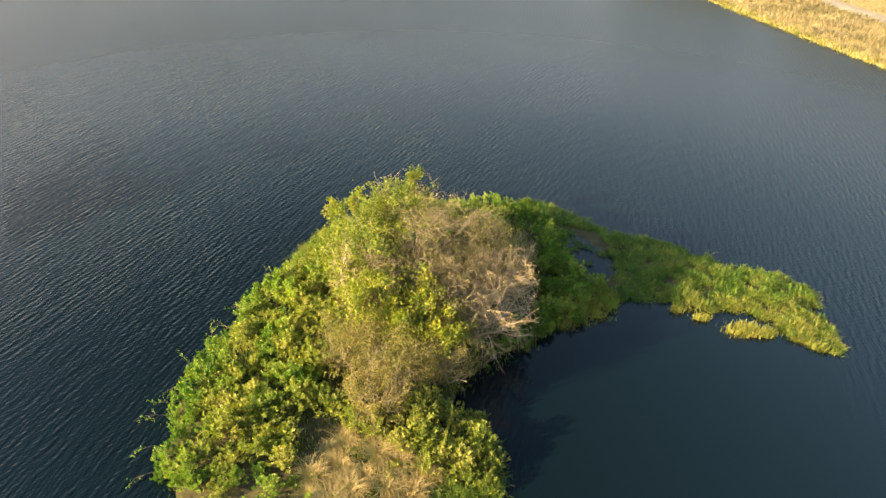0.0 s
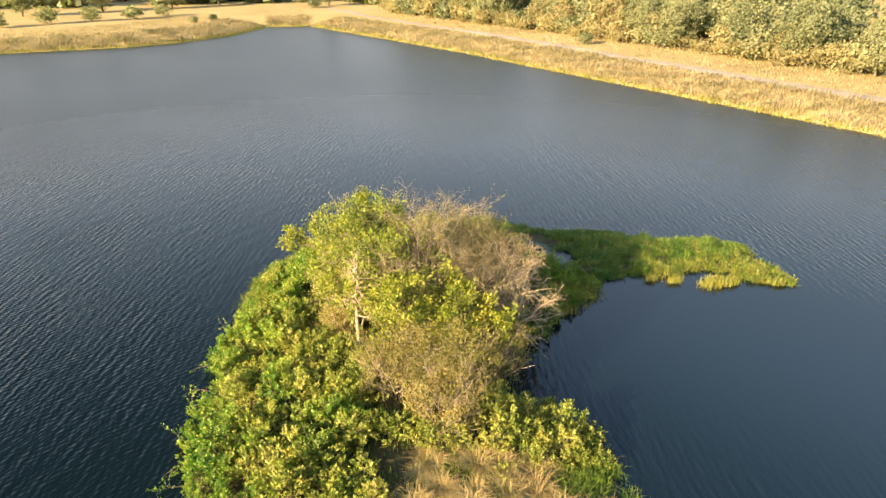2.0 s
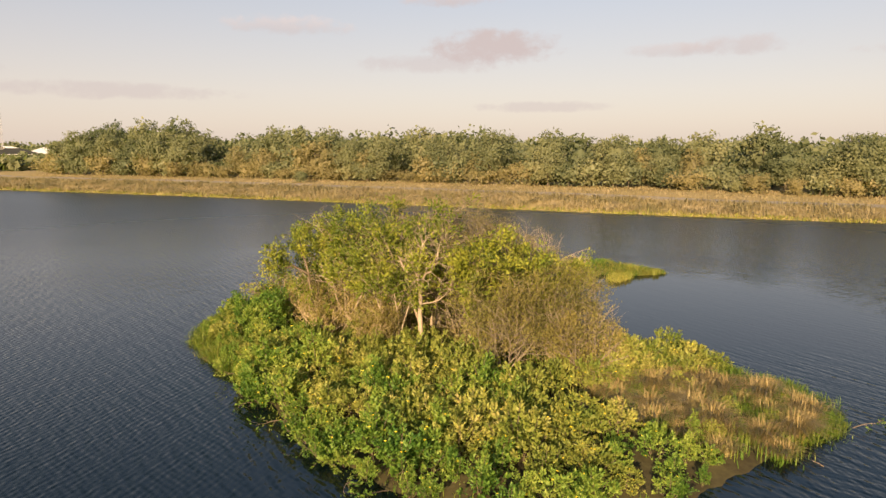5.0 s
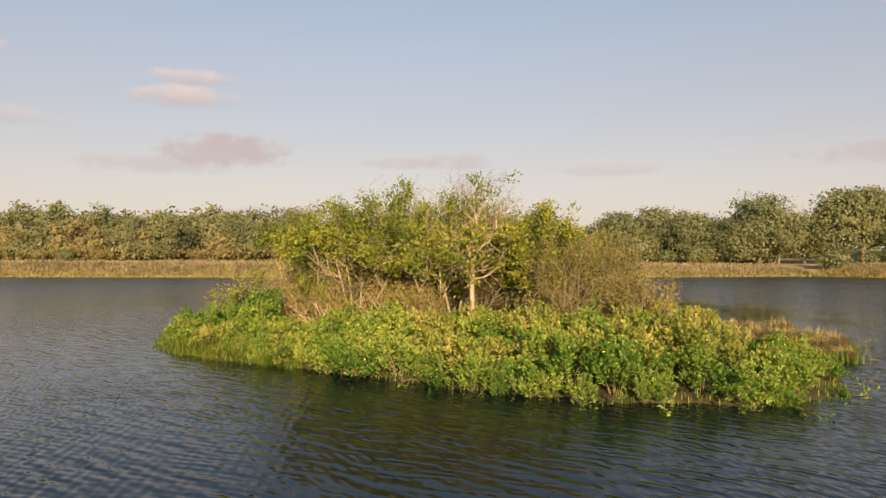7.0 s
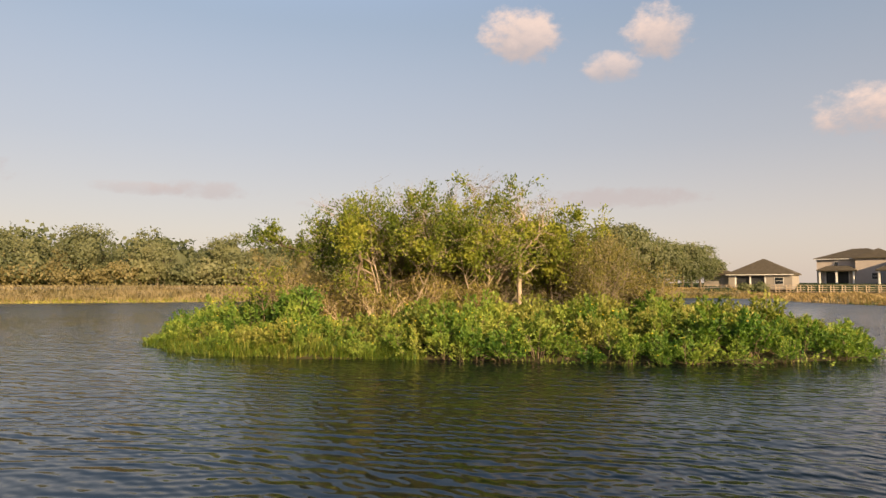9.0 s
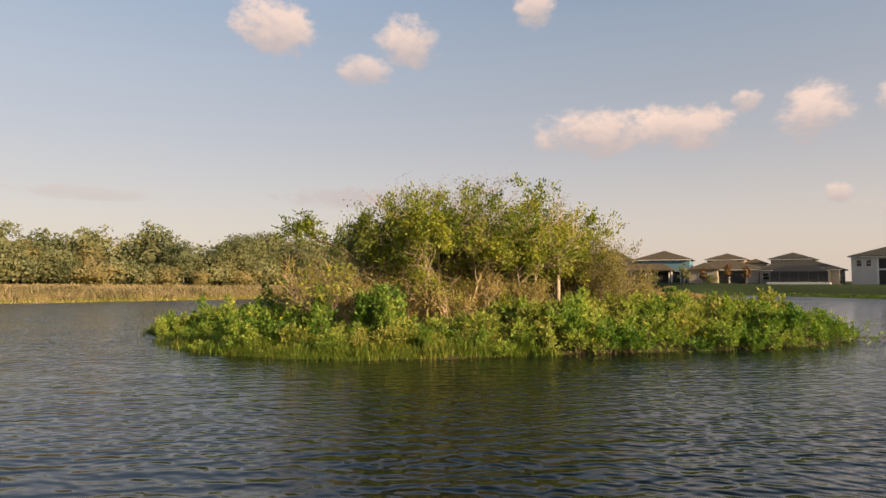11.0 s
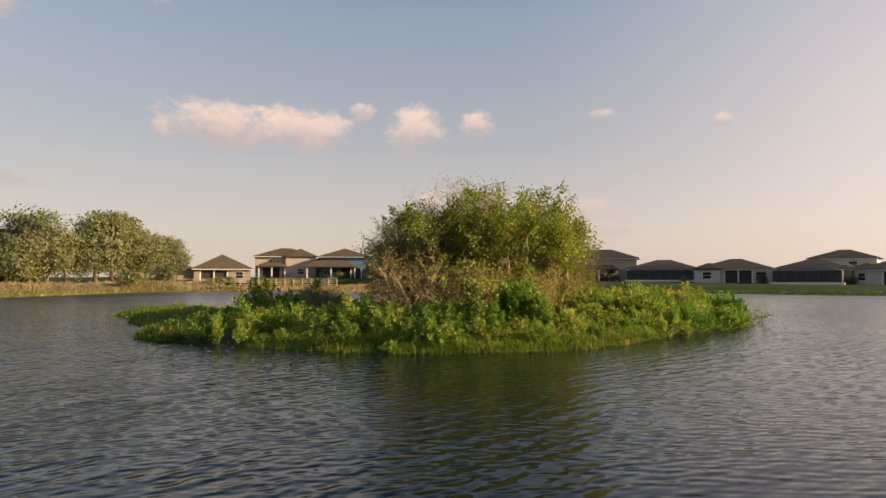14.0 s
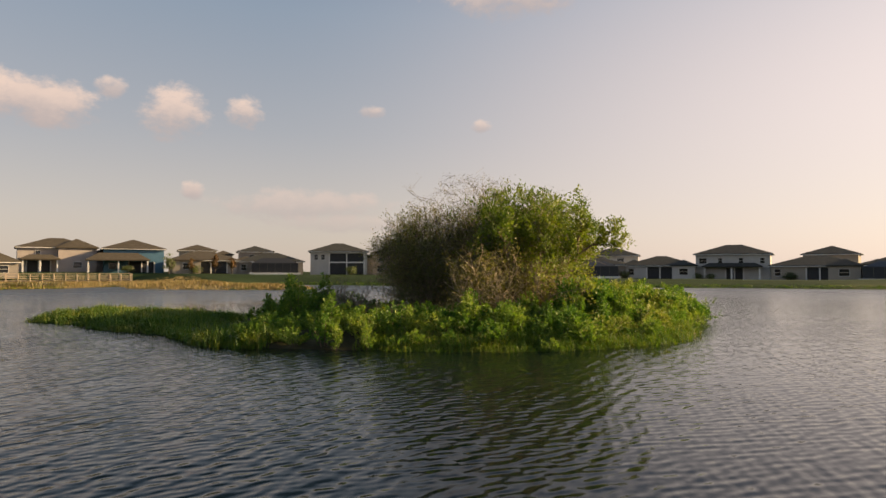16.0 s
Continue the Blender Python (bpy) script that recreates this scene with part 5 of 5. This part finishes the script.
for s in np.arange(20, 190, 3.4):
    x, y = (np.interp(s + rng.uniform(-1.5, 1.5), t, WOOD_EDGE[:, c]) for c in (0, 1))
    if rng.random() < (0.6 if y > 28 else 0.2):
        stand(BRUSH, x - rng.uniform(0.5, 3.0), y, rng.uniform(0.55, 1.2), "tan brushy thicket of dry-leaved saplings", "undergrowth of the wood's edge", "brush_thicket")
    else:
        stand(LOW_TREES, x - rng.uniform(0.5, 3.0), y, rng.uniform(0.6, 1.15), "low olive-green bushy tree", "undergrowth of the wood's edge", "low_tree")
for x, y, s in ((71, -33, 0.8), (74, -41, 0.7), (55, 70, 0.5), (-30, 136, 0.9), (-22, 139, 0.8), (-14, 142, 0.9), (-38, 132, 0.8), (-8, 147, 0.7), (2, 135, 0.45), (-2, 129, 0.4), (92, -71, 0.7), (89, -66, 0.6), (29, 160, 0.7), (44, 172, 0.9), (52, 178, 1.0), (58, 176, 0.9), (50, 190, 0.9), (64, 184, 1.1), (38, 182, 0.8), (60, 196, 1.0), (10, 204, 1.0), (-2, 200, 0.9)):
    stand(LOW_TREES, x, y, s, "low olive-green bush on the bank", "bushes on the bank", "bank_bush")


def far_woods(name, spots, label, card=0.5):
    """Woods too far to tell one tree from the next, in one piece."""
    r = np.random.default_rng(71)
    leaves, body = [], []
    for x, y, h, w in spots:
        v, f, _ = canopy(r, (x, y, 1.3 + h * 0.36), w * 0.6, h * 0.38, 1 if y > 150 else 2, 0.03, w * 0.34, -0.9)
        leaves.append(crown_cards(r, (x, y, 1.4 + h * 0.46), w, h * 0.52, 26, 7 if x > 160 or y > 150 else 20, card, 1.4))
        body.append((v, f))
    tagged(new(name, crown_mesh(join(leaves), *join(body), LEAF_OAK, name)), label, "woods", kind="stuff")


spots = []
for s in np.arange(24, 196, 6.5):
    for back in (14, 23, 34):
        x, y = (np.interp(s + rng.uniform(-3, 3), t, WOOD_EDGE[:, c]) for c in (0, 1))
        spots.append((x + back + rng.uniform(-2, 2), y + rng.uniform(-2, 2), rng.uniform(8.4, 11.8) * WOOD_HIGH(y), rng.uniform(3.8, 5.5)))
far_woods("wood_interior", spots, "dense olive-green oak wood behind the bank", 0.85)
spots = [(rng.uniform(-170, 190), rng.uniform(330, 430), rng.uniform(6.0, 9.0), rng.uniform(7, 11)) for _ in range(90)]
spots += [(rng.uniform(100, 330), rng.uniform(160, 330), rng.uniform(7.0, 10.0), rng.uniform(7, 10)) for _ in range(80)]
spots += [(rng.uniform(-120, 20), rng.uniform(185, 250), rng.uniform(6.0, 8.0), rng.uniform(5, 8)) for _ in range(34)]
spots += [(rng.uniform(12, 42), rng.uniform(215, 290), rng.uniform(5.0, 7.0), rng.uniform(4, 7)) for _ in range(16)]
spots += [(rng.uniform(60, 130), rng.uniform(225, 270), rng.uniform(2.2, 3.0), rng.uniform(4, 6)) for _ in range(12)]
spots += [(rng.uniform(-90, 34), rng.uniform(180, 240), rng.uniform(5.5, 8.5), rng.uniform(4, 6.5)) for _ in range(40)]
spots += [(rng.uniform(30, 62), rng.uniform(164, 205), rng.uniform(2.0, 3.6), rng.uniform(2.5, 4.5)) for _ in range(26)]
spots += [(rng.uniform(170, 430), rng.uniform(-90, 330), rng.uniform(7.0, 9.5), rng.uniform(8, 12)) for _ in range(110)]
spots += [(x + rng.uniform(-6, 6), 560 + rng.uniform(-40, 60), rng.uniform(7.0, 8.9), rng.uniform(9, 14)) for x in np.arange(-420, 520, 10)]
far_woods("far_woods", spots, "hazy distant woods along the horizon", 1.9)


# ---- houses ----
def hip_roof(bm, x0, y0, x1, y1, z, rise, over=0.5, thick=0.22):
    """A hipped roof with eaves and a fascia, as one closed body."""
    x0, y0, x1, y1 = x0 - over, y0 - over, x1 + over, y1 + over
    w, d = x1 - x0, y1 - y0
    if w >= d:
        r0, r1 = ((x0 + d / 2, (y0 + y1) / 2), (x1 - d / 2, (y0 + y1) / 2))
    else:
        r0, r1 = (((x0 + x1) / 2, y0 + w / 2), ((x0 + x1) / 2, y1 - w / 2))
    lo = [bm.verts.new((a, b, z)) for a, b in ((x0, y0), (x1, y0), (x1, y1), (x0, y1))]
    hi = [bm.verts.new((a, b, z + thick)) for a, b in ((x0, y0), (x1, y0), (x1, y1), (x0, y1))]
    ra, rb = bm.verts.new((*r0, z + thick + rise)), bm.verts.new((r1[0] + 1e-3, r1[1] + 1e-3, z + thick + rise))
    bm.faces.new(lo[::-1])
    for i in range(4):
        bm.faces.new((lo[i], lo[(i + 1) % 4], hi[(i + 1) % 4], hi[i]))
    if w >= d:
        quads = ((hi[0], hi[1], rb, ra), (hi[1], hi[2], rb), (hi[2], hi[3], ra, rb), (hi[3], hi[0], ra))
    else:
        quads = ((hi[0], hi[1], ra), (hi[1], hi[2], rb, ra), (hi[2], hi[3], rb), (hi[3], hi[0], ra, rb))
    for q in quads:
        bm.faces.new(q)


def window(parent, x, z, w, h, y):
    """A white-framed sash window set on the wall facing the pond (towards -y)."""
    bm = bmesh.new()
    for a0, b0, a1, b1 in ((-w / 2, 0, -w / 2 + 0.05, h), (w / 2 - 0.05, 0, w / 2, h), (-w / 2 + 0.05, 0, w / 2 - 0.05, 0.06), (-w / 2 + 0.05, h - 0.06, w / 2 - 0.05, h), (-w / 2 + 0.05, h / 2 - 0.025, w / 2 - 0.05, h / 2 + 0.025)):
        box(bm, x + a0, y - 0.08, z + b0, x + a1, y + 0.02, z + b1)
    ob = part("window", bm, TRIM, parent)
    bm = bmesh.new()
    box(bm, x - w / 2 + 0.05, y - 0.03, z + 0.06, x + w / 2 - 0.05, y + 0.01, z + h - 0.06)
    part("pane", bm, GLASS, ob)


def house(x, y, face, wide, deep, storeys, wall, roof, label, porch=(0.2, 0.6), wing=None, windows=(), tall_porch=False, rise=None, z=None, cross=None, lower=None, cage=None):
    """A suburban house; its garden front looks along -y before it is turned to face the given heading.
    cross: a hipped bay standing forward (from, to, out, extra rise); lower: a lower side wing (width, side); cage: a screened pool enclosure (from, to, out)."""
    z = land_z(np.array([[x, y]]))[0] - 0.05 if z is None else z
    ob = tagged(new("house"), label, "house", "houses round the pond")
    ob.matrix_basis = pose(x, y, z, 0, 0, face)
    eave = 2.5 * storeys + 0.3
    w2, d2 = wide / 2, deep / 2
    p0, p1 = -w2 + wide * porch[0], -w2 + wide * porch[1]
    top = eave - 0.35 if tall_porch else 2.55
    bm = bmesh.new()
    # the body is built round the porch recess
    box(bm, -w2, -d2, 0, p0, d2, eave)
    box(bm, p1, -d2, 0, w2, d2, eave)
    box(bm, p0, -d2 + 3.0, 0, p1, d2, eave)
    box(bm, p0, -d2, top, p1, -d2 + 3.0, eave)
    part("wall", bm, wall, ob)
    bm = bmesh.new()
    hip_roof(bm, -w2, -d2, w2, d2, eave, rise or min(wide, deep) * 0.185)
    part("roof", bm, roof, ob)
    bm = bmesh.new()
    box(bm, p0 + 0.02, -d2 + 0.35, 0.1, p1 - 0.02, -d2 + 0.40, top)
    part("porch_screen", bm, SCREEN, ob, "dark insect screen of the porch")
    n = max(2, int((p1 - p0) / 3.4))
    for i in range(n + 1):
        c = p0 + (p1 - p0) * i / n
        c = min(max(c, p0 + 0.14), p1 - 0.14)
        bm = bmesh.new()
        box(bm, c - 0.13, -d2 + 0.02, 0, c + 0.13, -d2 + 0.28, top, 0.02)
        part("porch_post", bm, TRIM, ob)
    if tall_porch:
        bm = bmesh.new()
        box(bm, p0, -d2 + 0.05, 2.75, p1, -d2 + 0.30, 3.05)
        part("balcony_beam", bm, TRIM, ob)
    bm = bmesh.new()
    box(bm, -w2 - 0.42, -d2 - 0.60, eave - 0.06, w2 + 0.42, -d2 - 0.506, eave + 0.08)
    part("gutter", bm, TRIM, ob)
    if wing:
        a0, a1, out = wing
        q0, q1 = -w2 + wide * a0, -w2 + wide * a1
        bm = bmesh.new()
        hip_roof(bm, q0, -d2 - out, q1, -d2 + 0.2, 2.7, out * 0.38, 0.35)
        part("porch_roof", bm, roof, ob)
        for c in (q0 + 0.2, (q0 + q1) / 2, q1 - 0.2):
            bm = bmesh.new()
            box(bm, c - 0.16, -d2 - out, 0, c + 0.16, -d2 - out + 0.32, 2.7, 0.02)
            part("porch_post", bm, TRIM, ob)
    if cross:
        a0, a1, out, extra = cross
        q0, q1 = -w2 + wide * a0, -w2 + wide * a1
        bm = bmesh.new()
        box(bm, q0, -d2 - out, 0, q1, -d2 - 0.003, eave - 0.02)
        part("bay_wall", bm, wall, ob)
        bm = bmesh.new()
        hip_roof(bm, q0, -d2 - out, q1, d2 * 0.5, eave - 0.02, (q1 - q0) * 0.21 + extra, 0.45)
        part("bay_roof", bm, roof, ob)
        window(ob, (q0 + q1) / 2, 0.9, min(1.7, (q1 - q0) * 0.5), 1.4, -d2 - out)
    if lower:
        ww, sgn = lower
        q0, q1 = (w2 + 0.003, w2 + ww) if sgn > 0 else (-w2 - ww, -w2 - 0.003)
        bm = bmesh.new()
        box(bm, q0, -d2 + 1.0, 0, q1, d2 - 0.6, eave - (0.0 if storeys == 1 else 0.9))
        part("wing_wall", bm, wall, ob)
        bm = bmesh.new()
        hip_roof(bm, q0, -d2 + 1.0, q1, d2 - 0.6, eave - (0.0 if storeys == 1 else 0.9), ww * 0.24, 0.4)
        part("wing_roof", bm, roof, ob)
    if cage:
        a0, a1, out = cage
        q0, q1 = -w2 + wide * a0, -w2 + wide * a1
        bm = bmesh.new()
        box(bm, q0, -d2 - out, 0.12, q1, -d2 - 0.55, 2.5)
        hip_roof(bm, q0 + 0.05, -d2 - out + 0.05, q1 - 0.05, -d2 - 0.6, 2.5, 1.1, 0.0, 0.05)
        cage_ob = part("pool_enclosure", bm, SCREEN, ob, "dark screened pool enclosure")
        for i in range(7):
            c = q0 + (q1 - q0) * i / 6
            bm = bmesh.new()
            box(bm, c - 0.04, -d2 - out - 0.06, 0, c + 0.04, -d2 - out - 0.003, 2.5)
            part("frame_bar", bm, STEEL_DARK, cage_ob)
        bm = bmesh.new()
        box(bm, q0 - 0.5, -d2 - out - 0.9, 0.0, q1 + 0.5, -d2 - out - 0.07, 0.42, 0.03)
        part("pool_deck", bm, TRIM, ob, "pale concrete edge of the pool deck")
    for u, zz, ww, hh in windows:
        window(ob, -w2 + wide * u, zz, ww, hh, -d2)
    return ob


UP2 = ((0.12, 3.45, 1.0, 1.3), (0.34, 3.45, 1.0, 1.3), (0.66, 3.45, 1.6, 1.3), (0.88, 3.45, 1.0, 1.3), (0.80, 0.9, 1.8, 1.3))
UP1 = ((0.08, 0.9, 1.2, 1.4), (0.86, 0.9, 1.8, 1.4))


def facing(x, y):
    """The turn that sets a garden front towards the pond."""
    return math.degrees(math.atan2(10 - y, 6 - x)) + 90


HOUSES = [
    (100.7, -77.9, 11.5, 11, 1, WALL_TAN, ROOF_BROWN, "tan one-storey house with brown hip roof", dict(lower=(5.0, -1), porch=(0.1, 0.6), windows=((0.8, 0.9, 1.6, 1.4),), rise=3.1)),
    (105.6, -104.4, 14.8, 12, 2, WALL_GREY, ROOF_BROWN, "grey two-storey stucco house with brown roof", dict(cross=(0.5, 1.0, 1.2, 0.5), lower=(3.0, 1), porch=(0.1, 0.42), wing=(0.05, 0.5, 2.4), windows=((0.25, 3.45, 0.9, 1.3), (0.52, 3.45, 0.9, 1.3), (0.8, 3.45, 1.8, 1.3), (0.72, 0.8, 2.2, 1.5)))),
    (90.5, -109.8, 12.2, 12, 2, WALL_BLUE, ROOF_BROWN, "blue two-storey house with brown hip roof", dict(porch=(0.4, 0.85), wing=(-0.25, 0.72, 4.0), windows=((0.15, 0.9, 1.6, 1.4),))),
    (80.0, -119.5, 8, 10, 2, WALL_BEIGE, ROOF_BROWN, "narrow beige two-storey house", dict(lower=(4.0, 1), windows=((0.5, 3.45, 1.2, 1.3),))),
    (72.5, -108.2, 14, 11, 1, WALL_BEIGE, ROOF_BROWN, "beige one-storey house with screened porch", dict(cross=(0.05, 0.45, 1.6, 0.3), lower=(4.0, 1), porch=(0.35, 0.85), windows=((0.15, 0.9, 1.4, 1.4),), rise=2.05)),
    (67.9, -126.0, 8, 10, 2, WALL_BEIGE, ROOF_DARK, "narrow beige two-storey house", dict(windows=((0.4, 3.45, 1.2, 1.3),))),
    (59.2, -114.6, 14, 11, 1, WALL_BEIGE, ROOF_DARK, "beige one-storey house with dark roof", dict(cage=(0.2, 0.9, 5.0), lower=(4.0, -1), porch=(0.25, 0.85), windows=UP1[:1], rise=2.05)),
    (44.9, -121.6, 13, 11, 2, WALL_WHITE, ROOF_DARK, "white two-storey house with double screened balcony", dict(porch=(0.32, 0.96), tall_porch=True, windows=((0.1, 3.45, 0.9, 1.3), (0.22, 3.45, 0.9, 1.3)))),
    (29.6, -131.4, 17.5, 12, 2, WALL_BEIGE, ROOF_DARK, "wide beige two-storey house with covered porch", dict(lower=(3.5, -1), porch=(0.3, 0.72), wing=(0.26, 0.76, 2.2), windows=((0.12, 3.45, 1.0, 1.2), (0.12, 0.8, 1.6, 1.6)))),
    (14.5, -130.5, 15, 12, 1, WALL_WHITE, ROOF_DARK, "one-storey house with dark pool enclosure", dict(cage=(0.05, 0.95, 6.0), porch=(0.1, 0.9), rise=2.05)),
    (-1.3, -119.9, 14, 12, 1, WALL_WHITE, ROOF_DARK, "white one-storey house with dark hip roof", dict(cross=(0.0, 0.34, 1.4, 0.2), porch=(0.38, 0.76), windows=UP1, rise=2.05)),
    (-15.5, -120.0, 13, 12, 1, WALL_BEIGE, ROOF_DARK, "one-storey house with dark pool enclosure", dict(cage=(0.08, 0.92, 6.0), lower=(4.5, 1), porch=(0.08, 0.9), rise=2.05)),
    (-21.9, -134.7, 12, 10, 2, WALL_WHITE, ROOF_DARK, "white two-storey house behind the others", dict(windows=UP2[:3])),
    (-29.8, -117.3, 14, 12, 1, WALL_WHITE, ROOF_DARK, "white one-storey house with garage-wide porch", dict(cross=(0.68, 1.0, 1.6, 0.2), lower=(4.0, -1), porch=(0.3, 0.7), windows=UP1, rise=2.05)),
    (-44.0, -113.6, 14, 11, 2, WALL_WHITE, ROOF_DARK, "white two-storey house with dark hip roof", dict(porch=(0.4, 0.66), wing=(0.12, 0.88, 1.8), windows=((0.1, 3.45, 1.6, 1.2), (0.34, 3.45, 0.9, 1.2), (0.62, 3.45, 0.9, 1.2), (0.9, 3.45, 0.9, 1.2)))),
    (-57.5, -106.3, 15, 12, 1, WALL_BEIGE, ROOF_DARK, "cream one-storey house with dark hip roof", dict(cross=(0.66, 1.0, 1.6, 0.2), lower=(5.0, 1), porch=(0.4, 0.72), windows=UP1, rise=2.05)),
    (-66.0, -118.6, 10, 10, 2, WALL_BEIGE, ROOF_DARK, "cream two-storey house behind the others", dict(windows=UP2[:2])),
    (-70.5, -99.5, 14, 12, 1, WALL_TAN, ROOF_DARK, "tan one-storey house with dark roof", dict(cage=(0.1, 0.8, 5.0), porch=(0.2, 0.7), rise=2.05)),
    (76.0, 292.0, 22, 14, 2, WALL_WHITE, ROOF_BROWN, "distant two-storey house with brown roof", dict(windows=UP2)),
    (95.0, 318.0, 26, 16, 1, WALL_WHITE, ROOF_PALE, "distant long house with pale metal roof", dict()),
    (112.0, 300.0, 24, 14, 1, WALL_TAN, ROOF_PALE, "distant long house with pale metal roof", dict()),
    (56.0, 312.0, 20, 12, 1, WALL_BEIGE, ROOF_BROWN, "distant one-storey house with brown roof", dict()),
    (88.0, 283.0, 18, 12, 1, WALL_GREY, ROOF_DARK, "distant one-storey house with dark roof", dict()),
]
for x, y, w, d, n, wall, roof, label, more in HOUSES:
    house(x, y, facing(x, y), w, d, n, wall, roof, label, **more)

rng = np.random.default_rng(23)
for x, y in ((70.5, -101), (66, -108.5), (40, -115), (24, -121), (8, -113), (-6, -113.5), (-21, -112), (-35, -109), (-37.5, -108), (-51, -103), (-63.5, -99), (52, -113.5), (86, -101)):
    stand(LOW_TREES, x, y, rng.uniform(0.35, 0.55), "clipped dark green garden shrub by a house", "garden shrubs", "garden_shrub")
RUST = [far_tree_model(61, 4.2, 0.8, 14, 36, LEAF_RUST, 0.24, 0.12)]
for x, y, s in ((69.1, -96.5, 0.9), (64.9, -98.6, 1.1), (61.8, -100.0, 0.95)):
    stand(RUST, x, y, s, "slender young tree with rust-coloured leaves", "young rust-coloured trees", "young_tree")
stand([far_tree_model(62, 4.4, 1.2, 16, 36, LEAF_OAK, 0.24, 0.1)], 74.0, -96.5, 1.0, "young bushy green tree on the lawn", "young trees", "young_tree")


# ---- boardwalk ----
def boardwalk(a, b):
    """A timber boardwalk over the channel: deck, joists, posts and three rails each side."""
    a, b = Vector((*a, 0)), Vector((*b, 0))
    length = (b - a).length
    ob = tagged(new("boardwalk"), "weathered timber boardwalk with railings over the channel", "boardwalk")
    ob.matrix_basis = Matrix.Translation((a.x, a.y, -0.25)) @ Matrix.Rotation(math.atan2(b.y - a.y, b.x - a.x), 4, "Z")
    bm = bmesh.new()
    box(bm, 0, -0.95, 0.62, length, 0.95, 0.80)
    part("joists", bm, TIMBER, ob)
    plank = bm_mesh("plank", box(bmesh.new(), -0.11, -1.1, 0.80, 0.11, 1.1, 0.85), TIMBER)
    for i in range(int(length / 0.24)):
        child("plank", plank, ob).location.x = 0.12 + i * 0.24
    post = bm_mesh("post", box(bmesh.new(), -0.07, -0.07, -0.8, 0.07, 0.07, 1.95, 0.015), TIMBER)
    n = int(length / 1.8)
    for i in range(n + 1):
        for s in (-1.17, 1.17):
            child("post", post, ob).location = (0.1 + (length - 0.2) * i / n, s, 0)
    for s in (-1.05, 1.05):
        for z, h in ((1.92, 0.10), (1.50, 0.12), (1.12, 0.12)):
            bm = bmesh.new()
            box(bm, 0, s - 0.03, z, length, s + 0.03, z + h, 0.01)
            part("rail", bm, TIMBER, ob)


boardwalk((103.8, -65.7), (76.5, -87.6))


def mast(x, y, high):
    """A slim lattice radio mast on the horizon."""
    ob = tagged(new("radio_mast"), "thin distant steel lattice radio mast", "mast")
    ob.location = (x, y, 1.0)
    legs = [np.array([math.cos(t), math.sin(t), 0]) * 0.5 for t in (0, 2.094, 4.189)]
    for l in legs:
        v, f = tube([l, l + np.array([0, 0, high])], [0.045, 0.045], 5)
        child("leg", mesh_of("leg", v, f, STEEL), ob)
    pieces = []
    for i in range(int(high / 1.5)):
        for j in range(3):
            pieces.append(tube([legs[j] + np.array([0, 0, i * 1.5]), legs[(j + 1) % 3] + np.array([0, 0, i * 1.5 + 1.5])], [0.03, 0.03], 3))
    child("bracing", mesh_of("bracing", *join(pieces), STEEL), ob)


mast(118, 380, 42)
